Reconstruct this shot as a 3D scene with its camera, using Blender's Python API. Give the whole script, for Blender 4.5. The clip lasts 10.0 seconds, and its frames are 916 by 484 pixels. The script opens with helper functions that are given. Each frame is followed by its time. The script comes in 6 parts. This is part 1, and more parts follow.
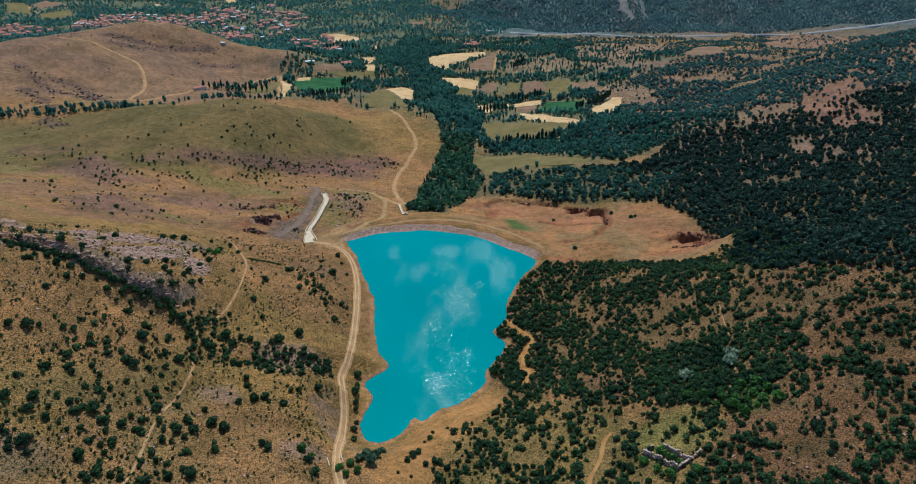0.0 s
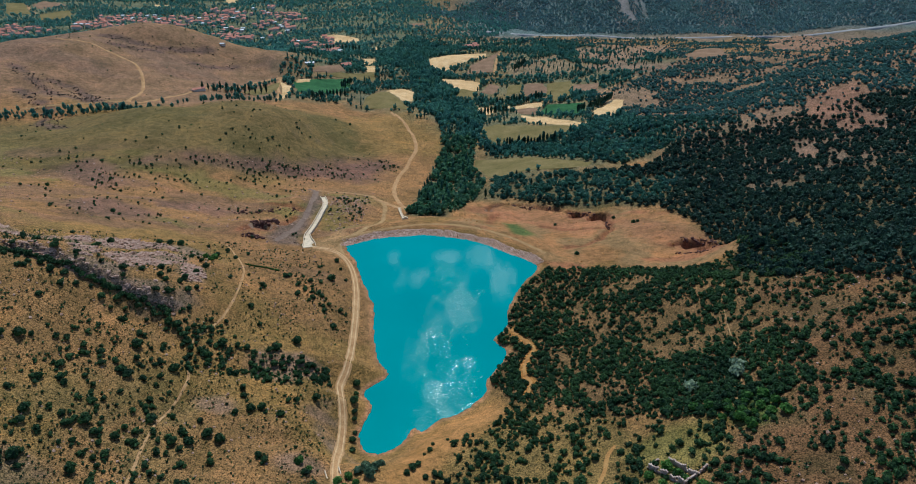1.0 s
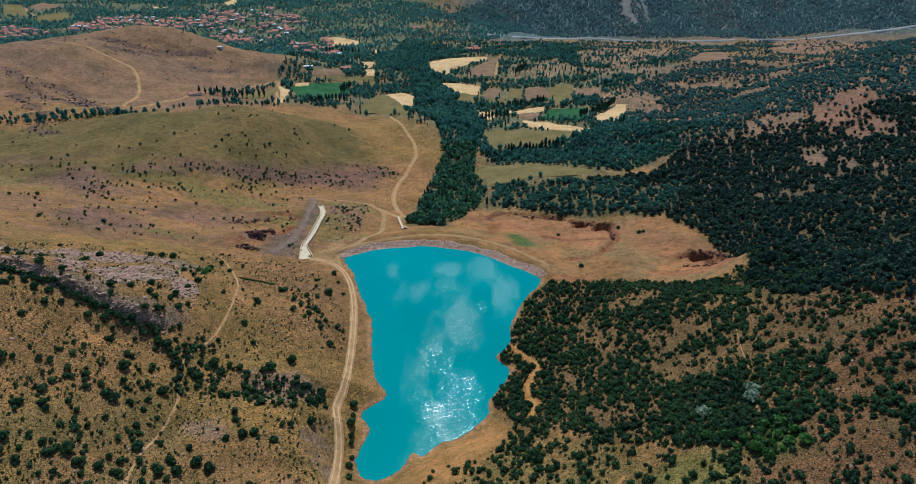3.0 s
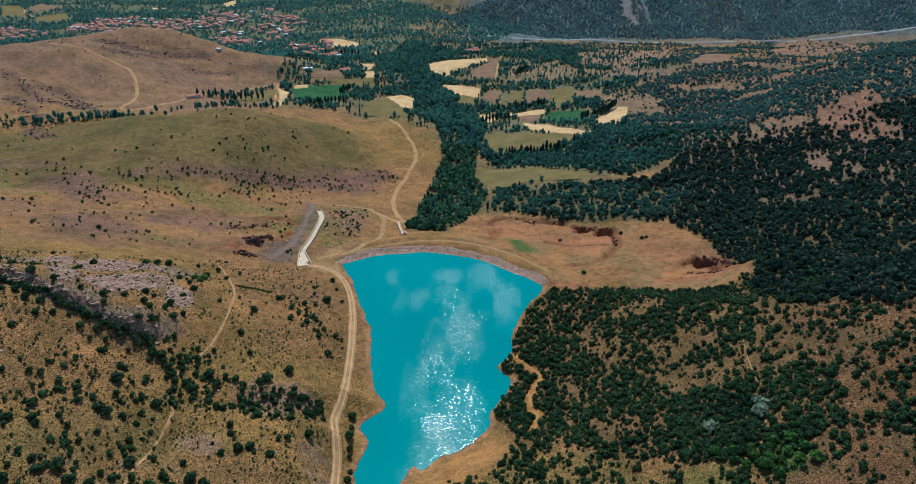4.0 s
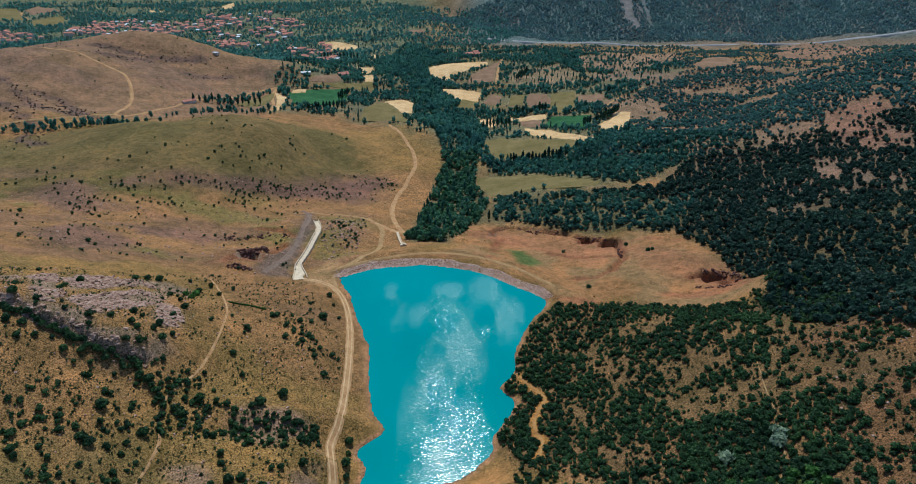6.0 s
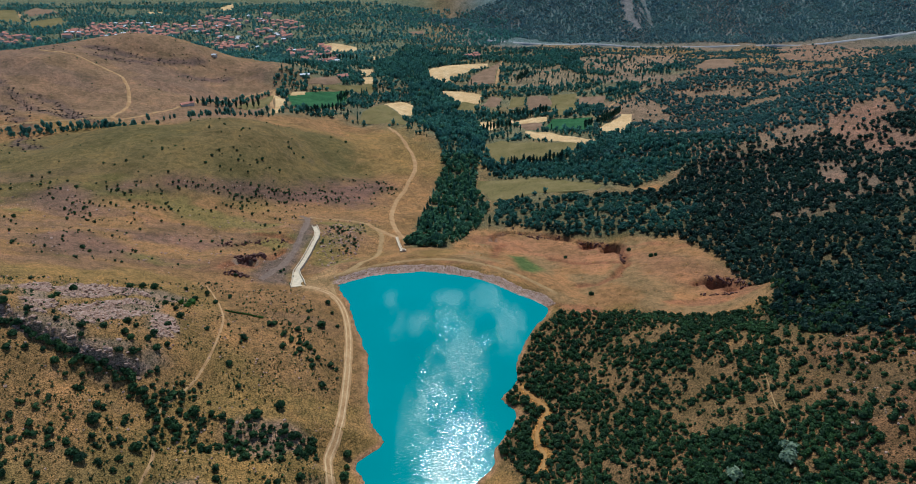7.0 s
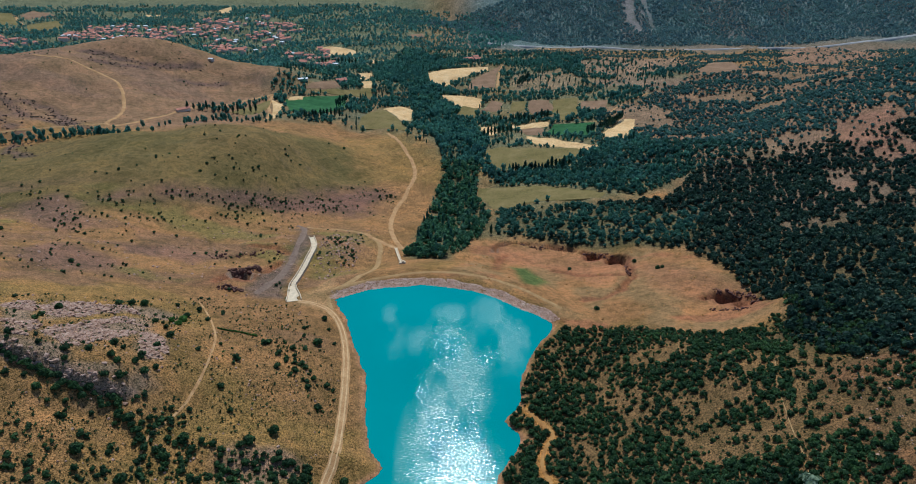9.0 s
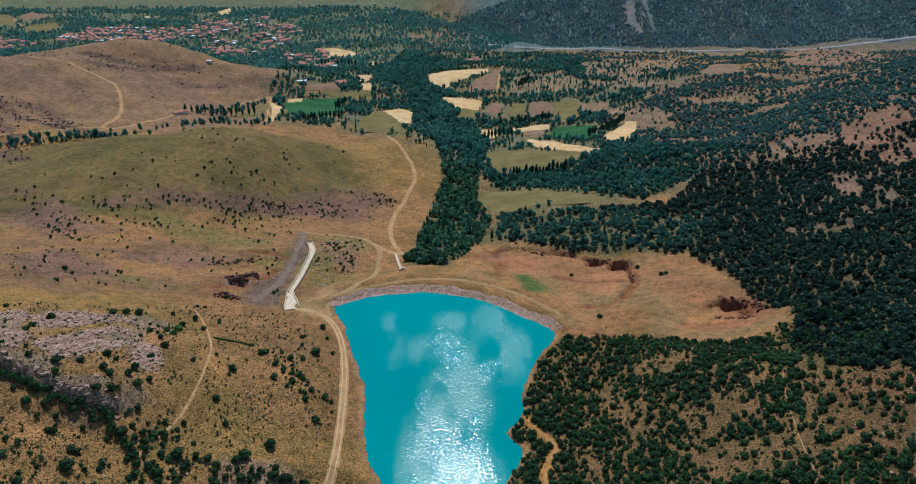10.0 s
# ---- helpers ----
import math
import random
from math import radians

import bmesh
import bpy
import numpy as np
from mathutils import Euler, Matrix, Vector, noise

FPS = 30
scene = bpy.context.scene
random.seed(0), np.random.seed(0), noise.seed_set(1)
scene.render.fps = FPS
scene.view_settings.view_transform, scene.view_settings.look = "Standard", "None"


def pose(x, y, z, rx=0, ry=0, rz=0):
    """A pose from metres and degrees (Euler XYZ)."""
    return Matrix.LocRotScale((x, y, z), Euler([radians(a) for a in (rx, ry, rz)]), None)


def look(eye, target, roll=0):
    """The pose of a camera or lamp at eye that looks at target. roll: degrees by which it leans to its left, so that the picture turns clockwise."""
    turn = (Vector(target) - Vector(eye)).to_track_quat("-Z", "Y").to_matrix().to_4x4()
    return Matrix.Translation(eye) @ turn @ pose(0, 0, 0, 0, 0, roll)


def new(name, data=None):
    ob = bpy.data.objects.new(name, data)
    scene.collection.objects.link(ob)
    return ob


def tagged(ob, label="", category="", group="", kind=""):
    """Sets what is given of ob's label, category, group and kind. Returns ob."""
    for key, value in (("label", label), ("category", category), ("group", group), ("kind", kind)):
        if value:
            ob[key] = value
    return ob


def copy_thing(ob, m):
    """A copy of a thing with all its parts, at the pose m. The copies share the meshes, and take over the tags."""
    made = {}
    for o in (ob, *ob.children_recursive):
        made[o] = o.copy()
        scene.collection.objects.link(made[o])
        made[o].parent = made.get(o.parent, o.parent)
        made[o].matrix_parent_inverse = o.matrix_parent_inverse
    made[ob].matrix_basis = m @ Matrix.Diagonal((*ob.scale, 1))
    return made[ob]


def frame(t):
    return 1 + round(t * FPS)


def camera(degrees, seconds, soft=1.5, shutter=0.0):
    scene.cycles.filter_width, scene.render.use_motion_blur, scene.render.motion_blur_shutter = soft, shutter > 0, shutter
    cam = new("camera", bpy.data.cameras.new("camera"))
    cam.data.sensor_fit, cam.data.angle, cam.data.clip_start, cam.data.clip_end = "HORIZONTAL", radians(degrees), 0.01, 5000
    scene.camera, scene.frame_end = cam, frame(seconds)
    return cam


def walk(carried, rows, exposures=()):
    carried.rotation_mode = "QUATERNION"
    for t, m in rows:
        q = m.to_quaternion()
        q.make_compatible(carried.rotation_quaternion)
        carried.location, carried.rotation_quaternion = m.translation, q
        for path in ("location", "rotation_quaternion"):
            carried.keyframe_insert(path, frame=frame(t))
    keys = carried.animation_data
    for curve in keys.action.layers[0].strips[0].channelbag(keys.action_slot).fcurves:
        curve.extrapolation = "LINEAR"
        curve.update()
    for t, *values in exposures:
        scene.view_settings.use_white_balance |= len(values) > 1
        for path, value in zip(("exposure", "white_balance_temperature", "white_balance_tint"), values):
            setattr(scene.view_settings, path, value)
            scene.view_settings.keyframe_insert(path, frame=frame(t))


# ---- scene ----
cam = camera(65.0, 10.0, soft=1.0)
ROWS = [
    (0.0, 0.00, 0.00, 223.00, 61.361, 0.420, -0.234),
    (0.5, -0.16, 3.14, 222.93, 61.381, 0.374, -0.206),
    (1.0, -0.31, 6.43, 222.86, 61.402, 0.336, -0.184),
    (1.5, -0.47, 9.85, 222.79, 61.425, 0.306, -0.167),
    (2.0, -0.63, 13.37, 222.72, 61.448, 0.283, -0.156),
    (2.5, -0.78, 16.99, 222.64, 61.471, 0.267, -0.150),
    (4.0, -1.25, 28.15, 222.39, 61.546, 0.253, -0.154),
    (4.5, -1.40, 31.92, 222.30, 61.572, 0.258, -0.161),
    (5.0, -1.56, 35.68, 222.20, 61.599, 0.266, -0.171),
    (5.5, -1.71, 39.44, 222.11, 61.626, 0.276, -0.182),
    (7.0, -2.17, 50.55, 221.81, 61.708, 0.320, -0.223),
    (7.5, -2.33, 54.20, 221.70, 61.736, 0.336, -0.236),
    (8.0, -2.48, 57.84, 221.59, 61.763, 0.352, -0.249),
    (8.5, -2.63, 61.48, 221.48, 61.791, 0.367, -0.262),
    (9.0, -2.78, 65.14, 221.36, 61.819, 0.380, -0.272),
    (9.5, -2.94, 68.86, 221.24, 61.846, 0.391, -0.280),
    (10.0, -3.09, 72.66, 221.12, 61.873, 0.400, -0.286),
]
walk(cam, [(t, pose(x, y, z, rx, ry, rz)) for t, x, y, z, rx, ry, rz in ROWS], [(0.0, 0.0, 5750, 0), (10.0, 0.0, 5750, 0)])

# ---- light: a high summer sun ahead, and its sky ----
SUN_UP, SUN_TURN = 56.5, 0.0
sky_world = bpy.data.worlds.new("summer_sky")
scene.world = sky_world
sky_world.use_nodes = True
sky_nodes = sky_world.node_tree.nodes
sky_texture = sky_nodes.new("ShaderNodeTexSky")
sky_texture.sky_type, sky_texture.sun_disc = "NISHITA", False
sky_texture.sun_elevation, sky_texture.sun_rotation = radians(SUN_UP), radians(SUN_TURN)
sky_texture.altitude, sky_texture.dust_density = 1200, 0.1
sky_world.node_tree.links.new(sky_texture.outputs[0], sky_nodes["Background"].inputs[0])
sky_nodes["Background"].inputs[1].default_value = 0.12
sun = new("sun", bpy.data.lights.new("sun", "SUN"))
sun.data.energy, sun.data.angle, sun.data.color = 3.5, radians(0.53), (1.0, 0.97, 0.92)
far = Vector((math.sin(radians(SUN_TURN)) * math.cos(radians(SUN_UP)), math.cos(radians(SUN_TURN)) * math.cos(radians(SUN_UP)), math.sin(radians(SUN_UP))))
sun.matrix_world = look(far * 400, (0, 0, 0))
scene.view_settings.exposure = 0.0


# ---- materials ----
def material(name, rough=0.9, specular=0.2):
    m = bpy.data.materials.new(name)
    m.use_nodes = True
    shader = m.node_tree.nodes["Principled BSDF"]
    shader.inputs["Roughness"].default_value = rough
    shader.inputs["Specular IOR Level"].default_value = specular
    return m, m.node_tree, shader


def node(tree, kind, links=None, **values):
    """A node with its inputs set by name (spaces as _), or linked."""
    n = tree.nodes.new(kind)
    for key, value in values.items():
        n.inputs[key.replace("_", " ")].default_value = value
    for key, socket in (links or {}).items():
        tree.links.new(socket, n.inputs[key])
    return n


def place(tree):
    return tree.nodes.new("ShaderNodeNewGeometry").outputs["Position"]


def ramp(tree, socket, stops):
    n = tree.nodes.new("ShaderNodeValToRGB")
    while len(n.color_ramp.elements) < len(stops):
        n.color_ramp.elements.new(0.5)
    for e, (at, colour) in zip(n.color_ramp.elements, stops):
        e.position, e.color = at, (*colour, 1)
    tree.links.new(socket, n.inputs[0])
    return n.outputs[0]


def mix(tree, factor, a, b, how="MIX"):
    n = tree.nodes.new("ShaderNodeMix")
    n.data_type, n.blend_type = "RGBA", how
    for key, value in ((0, factor), (6, a), (7, b)):
        if isinstance(value, bpy.types.NodeSocket):
            tree.links.new(value, n.inputs[key])
        else:
            n.inputs[key].default_value = (*value, 1) if isinstance(value, tuple) else value
    return n.outputs[2]


def texture(tree, size, detail=4.0, rough=0.6, where=None):
    """Noise with features of that many metres."""
    return node(tree, "ShaderNodeTexNoise", {"Vector": where or place(tree)}, Scale=1.0 / size, Detail=detail, Roughness=rough).outputs[0]


def relief(tree, shader, socket, strength, distance):
    n = node(tree, "ShaderNodeBump", {"Height": socket}, Strength=strength, Distance=distance)
    tree.links.new(n.outputs[0], shader.inputs["Normal"])


def earth(name, a, b, c, size=6.0, rough=0.95, bump=0.15):
    """Soil or stone in three tones: patches and grain."""
    m, tree, shader = material(name, rough, 0.1)
    wide = ramp(tree, texture(tree, size, 5, 0.65), [(0.34, a), (0.5, b), (0.66, c)])
    fine = ramp(tree, texture(tree, size * 0.09, 3, 0.7), [(0.3, (0.62, 0.62, 0.62)), (0.7, (1.25, 1.22, 1.2))])
    tree.links.new(mix(tree, 1.0, wide, fine, "MULTIPLY"), shader.inputs["Base Color"])
    relief(tree, shader, texture(tree, size * 0.12, 3, 0.7), 0.6, bump)
    return m


def leaves(name, dark, light, size=3.0, thinness=0.4):
    """Foliage: tones from plant to plant and leaf to leaf; thin leaves let some light through."""
    m, tree, shader = material(name, 0.7, 0.2)
    tone = ramp(tree, texture(tree, size, 2, 0.6), [(0.32, dark), (0.7, light)])
    stand = ramp(tree, texture(tree, size * 9, 4, 0.65), [(0.32, (0.68, 0.74, 0.8)), (0.68, (1.3, 1.22, 1.05))])
    each = tree.nodes.new("ShaderNodeNewGeometry").outputs["Random Per Island"]
    shift = ramp(tree, each, [(0.0, (0.62, 0.66, 0.66)), (1.0, (1.38, 1.32, 1.2))])
    colour = mix(tree, 1.0, mix(tree, 1.0, tone, shift, "MULTIPLY"), stand, "MULTIPLY")
    tree.links.new(colour, shader.inputs["Base Color"])
    thin = node(tree, "ShaderNodeBsdfTranslucent", {"Color": colour})
    blend = node(tree, "ShaderNodeMixShader", {1: shader.outputs[0], 2: thin.outputs[0]})
    blend.inputs[0].default_value = thinness
    tree.links.new(blend.outputs[0], tree.nodes["Material Output"].inputs["Surface"])
    return m


def plain(name, colour, rough=0.8, size=2.0, spread=0.2, metal=0.0):
    m, tree, shader = material(name, rough, 0.3)
    shader.inputs["Metallic"].default_value = metal
    low, high = tuple(v * (1 - spread) for v in colour), tuple(min(1, v * (1 + spread)) for v in colour)
    tree.links.new(ramp(tree, texture(tree, size, 5, 0.7), [(0.3, low), (0.7, high)]), shader.inputs["Base Color"])
    return m


def ground_material():
    """The open land: the colour attribute holds the soil's and the grass's tone, haze blue on the mountain, the nodes
    its tufts, stones and patches.
    """
    m, tree, shader = material("open_land", 0.95, 0.08)
    tone = tree.nodes.new("ShaderNodeVertexColor")
    tone.layer_name = "soil"
    patches = ramp(tree, texture(tree, 26, 6, 0.62), [(0.3, (0.66, 0.7, 0.64)), (0.52, (1.0, 1.0, 1.0)), (0.72, (1.26, 1.16, 1.06))])
    tufts = ramp(tree, texture(tree, 1.1, 4, 0.75), [(0.36, (0.3, 0.34, 0.28)), (0.47, (0.95, 0.95, 0.95)), (0.66, (1.4, 1.33, 1.22))])
    grit = ramp(tree, texture(tree, 0.5, 2, 0.6), [(0.36, (0.28, 0.32, 0.27)), (0.48, (0.96, 0.96, 0.96)), (0.64, (1.7, 1.6, 1.46))])
    mottle = ramp(tree, texture(tree, 4.5, 5, 0.7), [(0.36, (0.6, 0.66, 0.58)), (0.52, (1.0, 1.0, 1.0)), (0.66, (1.25, 1.18, 1.1))])
    colour = mix(tree, 1.0, tone.outputs[0], patches, "MULTIPLY")
    colour = mix(tree, 0.9, colour, mottle, "MULTIPLY")
    grassy = tone.outputs["Alpha"]
    colour = mix(tree, grassy, colour, tufts, "MULTIPLY")
    colour = mix(tree, grassy, colour, grit, "MULTIPLY")
    tree.links.new(colour, shader.inputs["Base Color"])
    relief(tree, shader, texture(tree, 1.3, 4, 0.7), 0.8, 0.5)
    return m


def water_material():
    """Milky turquoise water; gusts roughen it in patches."""
    m, tree, shader = material("turquoise_water", 0.07, 0.5)
    shader.inputs["IOR"].default_value = 1.333
    tree.links.new(ramp(tree, texture(tree, 60, 3, 0.5), [(0.3, (0.0, 0.215, 0.222)), (0.7, (0.0, 0.25, 0.255))]), shader.inputs["Base Color"])
    # long crests across the wind
    crests = tree.nodes.new("ShaderNodeVectorMath")
    crests.operation = "MULTIPLY"
    crests.inputs[1].default_value = (0.5, 1.0, 1.0)
    tree.links.new(place(tree), crests.inputs[0])
    waves = texture(tree, 0.56, 1, 0.5, crests.outputs[0])
    gust = tree.nodes.new("ShaderNodeAttribute")
    gust.attribute_name = "gust"
    steep = node(tree, "ShaderNodeMapRange", {"Value": gust.outputs["Fac"]})
    steep.inputs["To Min"].default_value, steep.inputs["To Max"].default_value = 0.13, 0.64
    n = node(tree, "ShaderNodeBump", {"Height": waves, "Strength": steep.outputs[0]}, Distance=0.21)
    tree.links.new(n.outputs[0], shader.inputs["Normal"])
    fine = tree.nodes.new("ShaderNodeAttribute")
    fine.attribute_name = "ripple"
    gloss = node(tree, "ShaderNodeMapRange", {"Value": fine.outputs["Fac"]})
    gloss.inputs["To Min"].default_value, gloss.inputs["To Max"].default_value = 0.08, 0.36
    tree.links.new(gloss.outputs[0], shader.inputs["Roughness"])
    return m


OPEN_LAND = ground_material()
WATER = water_material()
PALE_RUT = earth("pale_wheel_rut", (0.5, 0.31, 0.155), (0.6, 0.385, 0.2), (0.68, 0.455, 0.25), 3.0)
DIRT_ROAD = earth("dirt_road", (0.35, 0.19, 0.085), (0.44, 0.25, 0.115), (0.52, 0.315, 0.155), 5.0)
TRACK = earth("worn_track", (0.31, 0.185, 0.085), (0.37, 0.225, 0.1), (0.43, 0.275, 0.135), 4.0)
ORANGE_SOIL = earth("orange_soil", (0.32, 0.15, 0.05), (0.4, 0.2, 0.068), (0.45, 0.25, 0.09), 6.0)
GREY_GRAVEL = earth("grey_gravel", (0.17, 0.112, 0.085), (0.21, 0.142, 0.108), (0.26, 0.18, 0.135), 3.0)
STUBBLE = earth("wheat_stubble", (0.54, 0.33, 0.15), (0.66, 0.42, 0.2), (0.72, 0.49, 0.26), 14.0)
CROP = earth("green_crop", (0.025, 0.085, 0.03), (0.035, 0.11, 0.04), (0.05, 0.14, 0.05), 9.0)
MEADOW = earth("dry_meadow", (0.15, 0.12, 0.042), (0.19, 0.145, 0.055), (0.23, 0.17, 0.07), 14.0)
FALLOW = earth("ploughed_fallow", (0.2, 0.12, 0.07), (0.25, 0.15, 0.09), (0.3, 0.18, 0.11), 12.0)
ASPHALT = plain("worn_asphalt", (0.34, 0.32, 0.31), 0.9, 8.0)
CONCRETE = plain("pale_concrete", (0.6, 0.47, 0.33), 0.85, 2.5, 0.22)
STONE = earth("pale_limestone", (0.25, 0.14, 0.1), (0.4, 0.25, 0.185), (0.54, 0.375, 0.3), 1.6)
RIPRAP = earth("riprap_stone", (0.46, 0.28, 0.21), (0.6, 0.4, 0.31), (0.72, 0.53, 0.43), 2.5)
OAK = leaves("oak_scrub_leaves", (0.02, 0.05, 0.026), (0.06, 0.128, 0.048))
# Oak leaf colour shifted towards the teal of haze over the wood.
OAK_WOOD = leaves("oak_wood_leaves", (0.016, 0.042, 0.037), (0.046, 0.096, 0.072))
# Leaf green lightened and blued: the haze of distance is in the colour.
HAZED_TREE_GREEN = leaves("hazed_tree_leaves", (0.045, 0.15, 0.135), (0.12, 0.28, 0.24), thinness=0.5)
# The same foliage further off, with more haze painted into its colour.
FAR_HAZED_GREEN = leaves("hazed_grove_leaves", (0.07, 0.2, 0.195), (0.155, 0.335, 0.31), thinness=0.5)
# Mountain scrub: the blue is aerial haze put into the leaf colour.
MOUNTAIN_HAZED_LEAVES = leaves("hazed_mountain_leaves", (0.095, 0.19, 0.215), (0.17, 0.285, 0.325), thinness=0.5)
STREAM_GREEN = leaves("stream_tree_leaves", (0.035, 0.11, 0.07), (0.1, 0.22, 0.125), thinness=0.5)
FRESH = leaves("fresh_green_leaves", (0.05, 0.13, 0.03), (0.1, 0.22, 0.05))
SILVER = leaves("silver_willow_leaves", (0.17, 0.24, 0.17), (0.38, 0.46, 0.34))
WILLOW = leaves("willow_leaves", (0.06, 0.12, 0.075), (0.16, 0.24, 0.155))
POPLAR = leaves("poplar_leaves", (0.024, 0.07, 0.055), (0.06, 0.135, 0.09))
# Far hill scrub; its blue tint imitates haze, not a kind of plant.
HAZED_SCRUB = leaves("hazed_scrub_leaves", (0.04, 0.115, 0.115), (0.095, 0.2, 0.2), thinness=0.5)
TUFT = leaves("olive_tufts", (0.07, 0.06, 0.025), (0.13, 0.11, 0.05), 5.0)
DARK_ROCK = earth("dark_red_rock", (0.07, 0.035, 0.03), (0.12, 0.06, 0.048), (0.2, 0.105, 0.08), 1.4)
PALE_STONE = earth("weathered_wall_stone", (0.3, 0.2, 0.165), (0.48, 0.35, 0.29), (0.66, 0.52, 0.44), 1.5)
VALLEY_LIGHT = leaves("poplar_grove_leaves", (0.07, 0.17, 0.12), (0.15, 0.29, 0.2), thinness=0.5)
VALLEY_DARK = leaves("tall_poplar_leaves", (0.035, 0.11, 0.095), (0.08, 0.19, 0.155), thinness=0.5)
HEATH = leaves("purplish_heath", (0.06, 0.05, 0.045), (0.12, 0.085, 0.075), 5.0)
BARK = plain("grey_bark", (0.14, 0.1, 0.07), 0.95, 0.5, 0.3)
ROOF_TILES = plain("red_roof_tiles", (0.46, 0.18, 0.125), 0.85, 6.0, 0.35)
PLASTER = plain("pale_plaster", (0.6, 0.53, 0.46), 0.85, 9.0, 0.25)
TIN = plain("pale_tin_roof", (0.6, 0.6, 0.62), 0.5, 4.0, 0.15)

# ---- the lie of the land: the valley floor, the rounded hills on it, the lake's basin and the dam ----
VALLEY_Y = (-400, 100, 250, 430, 500, 600, 700, 820, 1000, 1200, 1450, 1700, 2400, 5000)
VALLEY_Z = (10, 8, 2, -14, -24, -38, -46, -60, -72, -84, -103, -107, -112, -112)
# hills: centre x and y, half widths in x and y, height
NEAR_HILLS = [
    (-190, 240, 60, 60, 18), (-120, 230, 40, 45, -11), (-165, 292, 26, 20, 11), (-95, 335, 28, 28, 4),
    (-240, 330, 70, 70, 12), (-130, 150, 70, 60, 8), (0, 130, 70, 60, -3), (130, 215, 45, 45, 2),
    (160, 290, 40, 40, 3), (110, 320, 28, 30, 7), (170, 365, 35, 30, -11), (230, 250, 80, 70, 41),
    (130, 140, 70, 60, 32), (-120, 440, 45, 40, -4), (150, 430, 45, 35, 1), (500, 330, 200, 200, 71),
    (-500, 200, 220, 200, 123), (600, 150, 220, 220, 65), (0, 320, 40, 60, -19), (-127, 312, 15, 17, 6),
    (168, 358, 18, 18, 21), (-130, 425, 16, 16, 6), (-136, 289, 9, 8, 4),
]
MIDDLE_HILLS = [
    (-280, 470, 60, 50, 3), (-225, 590, 60, 55, 29), (-210, 690, 45, 45, 29), (-300, 560, 60, 60, 11),
    (-170, 500, 40, 40, 1), (-420, 600, 90, 80, 22), (280, 520, 70, 70, -2), (380, 620, 90, 80, 22),
    (420, 720, 80, 80, 34), (230, 680, 70, 60, 16), (700, 780, 140, 140, 104), (-100, 700, 50, 60, -3),
    (90, 480, 50, 45, -4), (-650, 720, 150, 120, 71), (-105, 484, 24, 28, 11), (-292, 655, 42, 34, 20),
    (-130, 735, 40, 40, 15), (850, 520, 200, 200, 96), (-345, 735, 60, 45, 15), (-165, 640, 40, 45, 21),
    (520, 720, 80, 90, -27), (-250, 770, 60, 50, 20), (-500, 640, 60, 50, -13), (150, 560, 60, 60, 5),
]
FAR_HILLS = [
    (-480, 870, 80, 90, 28), (-560, 960, 90, 90, 45), (-360, 900, 80, 80, 33), (-330, 1000, 70, 70, -5),
    (350, 800, 90, 80, 9), (500, 830, 80, 90, 47), (350, 1030, 110, 110, 30), (-150, 900, 90, 80, 19),
    (0, 960, 120, 110, -8), (160, 840, 70, 70, 13), (-370, 1060, 60, 50, 35), (-240, 1030, 50, 50, 27),
    (-780, 1000, 130, 150, 48), (-440, 1030, 70, 60, 44), (600, 1180, 150, 120, 20), (-30, 800, 50, 50, 9),
    (-60, 950, 60, 60, 1), (-230, 1130, 90, 80, 21),
]
SHORE = [(-75, 410), (-66, 399), (-59, 375), (-52, 354), (-46, 338), (-45, 315), (-42, 299), (-41, 293), (-36, 286),
         (-34, 280), (-41, 274), (-46, 268), (-40, 261), (-40, 254), (-44, 242), (-43, 234), (-39, 229), (-32, 229),
         (-24, 237), (-21, 246), (-16, 241), (-10, 250), (-1, 253), (7, 260), (13, 269), (12, 275), (18, 285), (23, 294),
         (25, 299), (17, 308), (20, 312), (26, 319), (26, 331), (28, 343), (37, 364), (47, 378), (49, 386), (33, 399),
         (17, 413), (0, 421), (-17, 426), (-35, 425), (-52, 422), (-65, 416)]


def ease(a, b, v):
    t = np.clip((np.asarray(v, float) - a) / (b - a), 0, 1)
    return t * t * (3 - 2 * t)


def lattice(i, j, seed):
    n = (i.astype(np.int64) * 374761393 + j.astype(np.int64) * 668265263 + seed * 1274126177) & 0x7FFFFFFF
    n = ((n ^ (n >> 13)) * 1274126177) & 0x7FFFFFFF
    return ((n ^ (n >> 16)) & 0xFFFF) / 65535.0


def value_noise(x, y, size, seed=0):
    """Smooth noise from 0 to 1 with features of about that size."""
    u, v = np.asarray(x, float) / size, np.asarray(y, float) / size
    i, j = np.floor(u), np.floor(v)
    f, g = u - i, v - j
    f, g = f * f * (3 - 2 * f), g * g * (3 - 2 * g)
    a, b = lattice(i, j, seed), lattice(i + 1, j, seed)
    c, d = lattice(i, j + 1, seed), lattice(i + 1, j + 1, seed)
    return (a * (1 - f) + b * f) * (1 - g) + (c * (1 - f) + d * f) * g


def fractal(x, y, size, seed=0, octaves=4):
    total, weight, sum_w = 0.0, 1.0, 0.0
    for k in range(octaves):
        total = total + weight * value_noise(np.asarray(x) + 17.3 * k, np.asarray(y) - 9.1 * k, size / 2 ** k, seed + k)
        sum_w += weight
        weight *= 0.5
    return total / sum_w


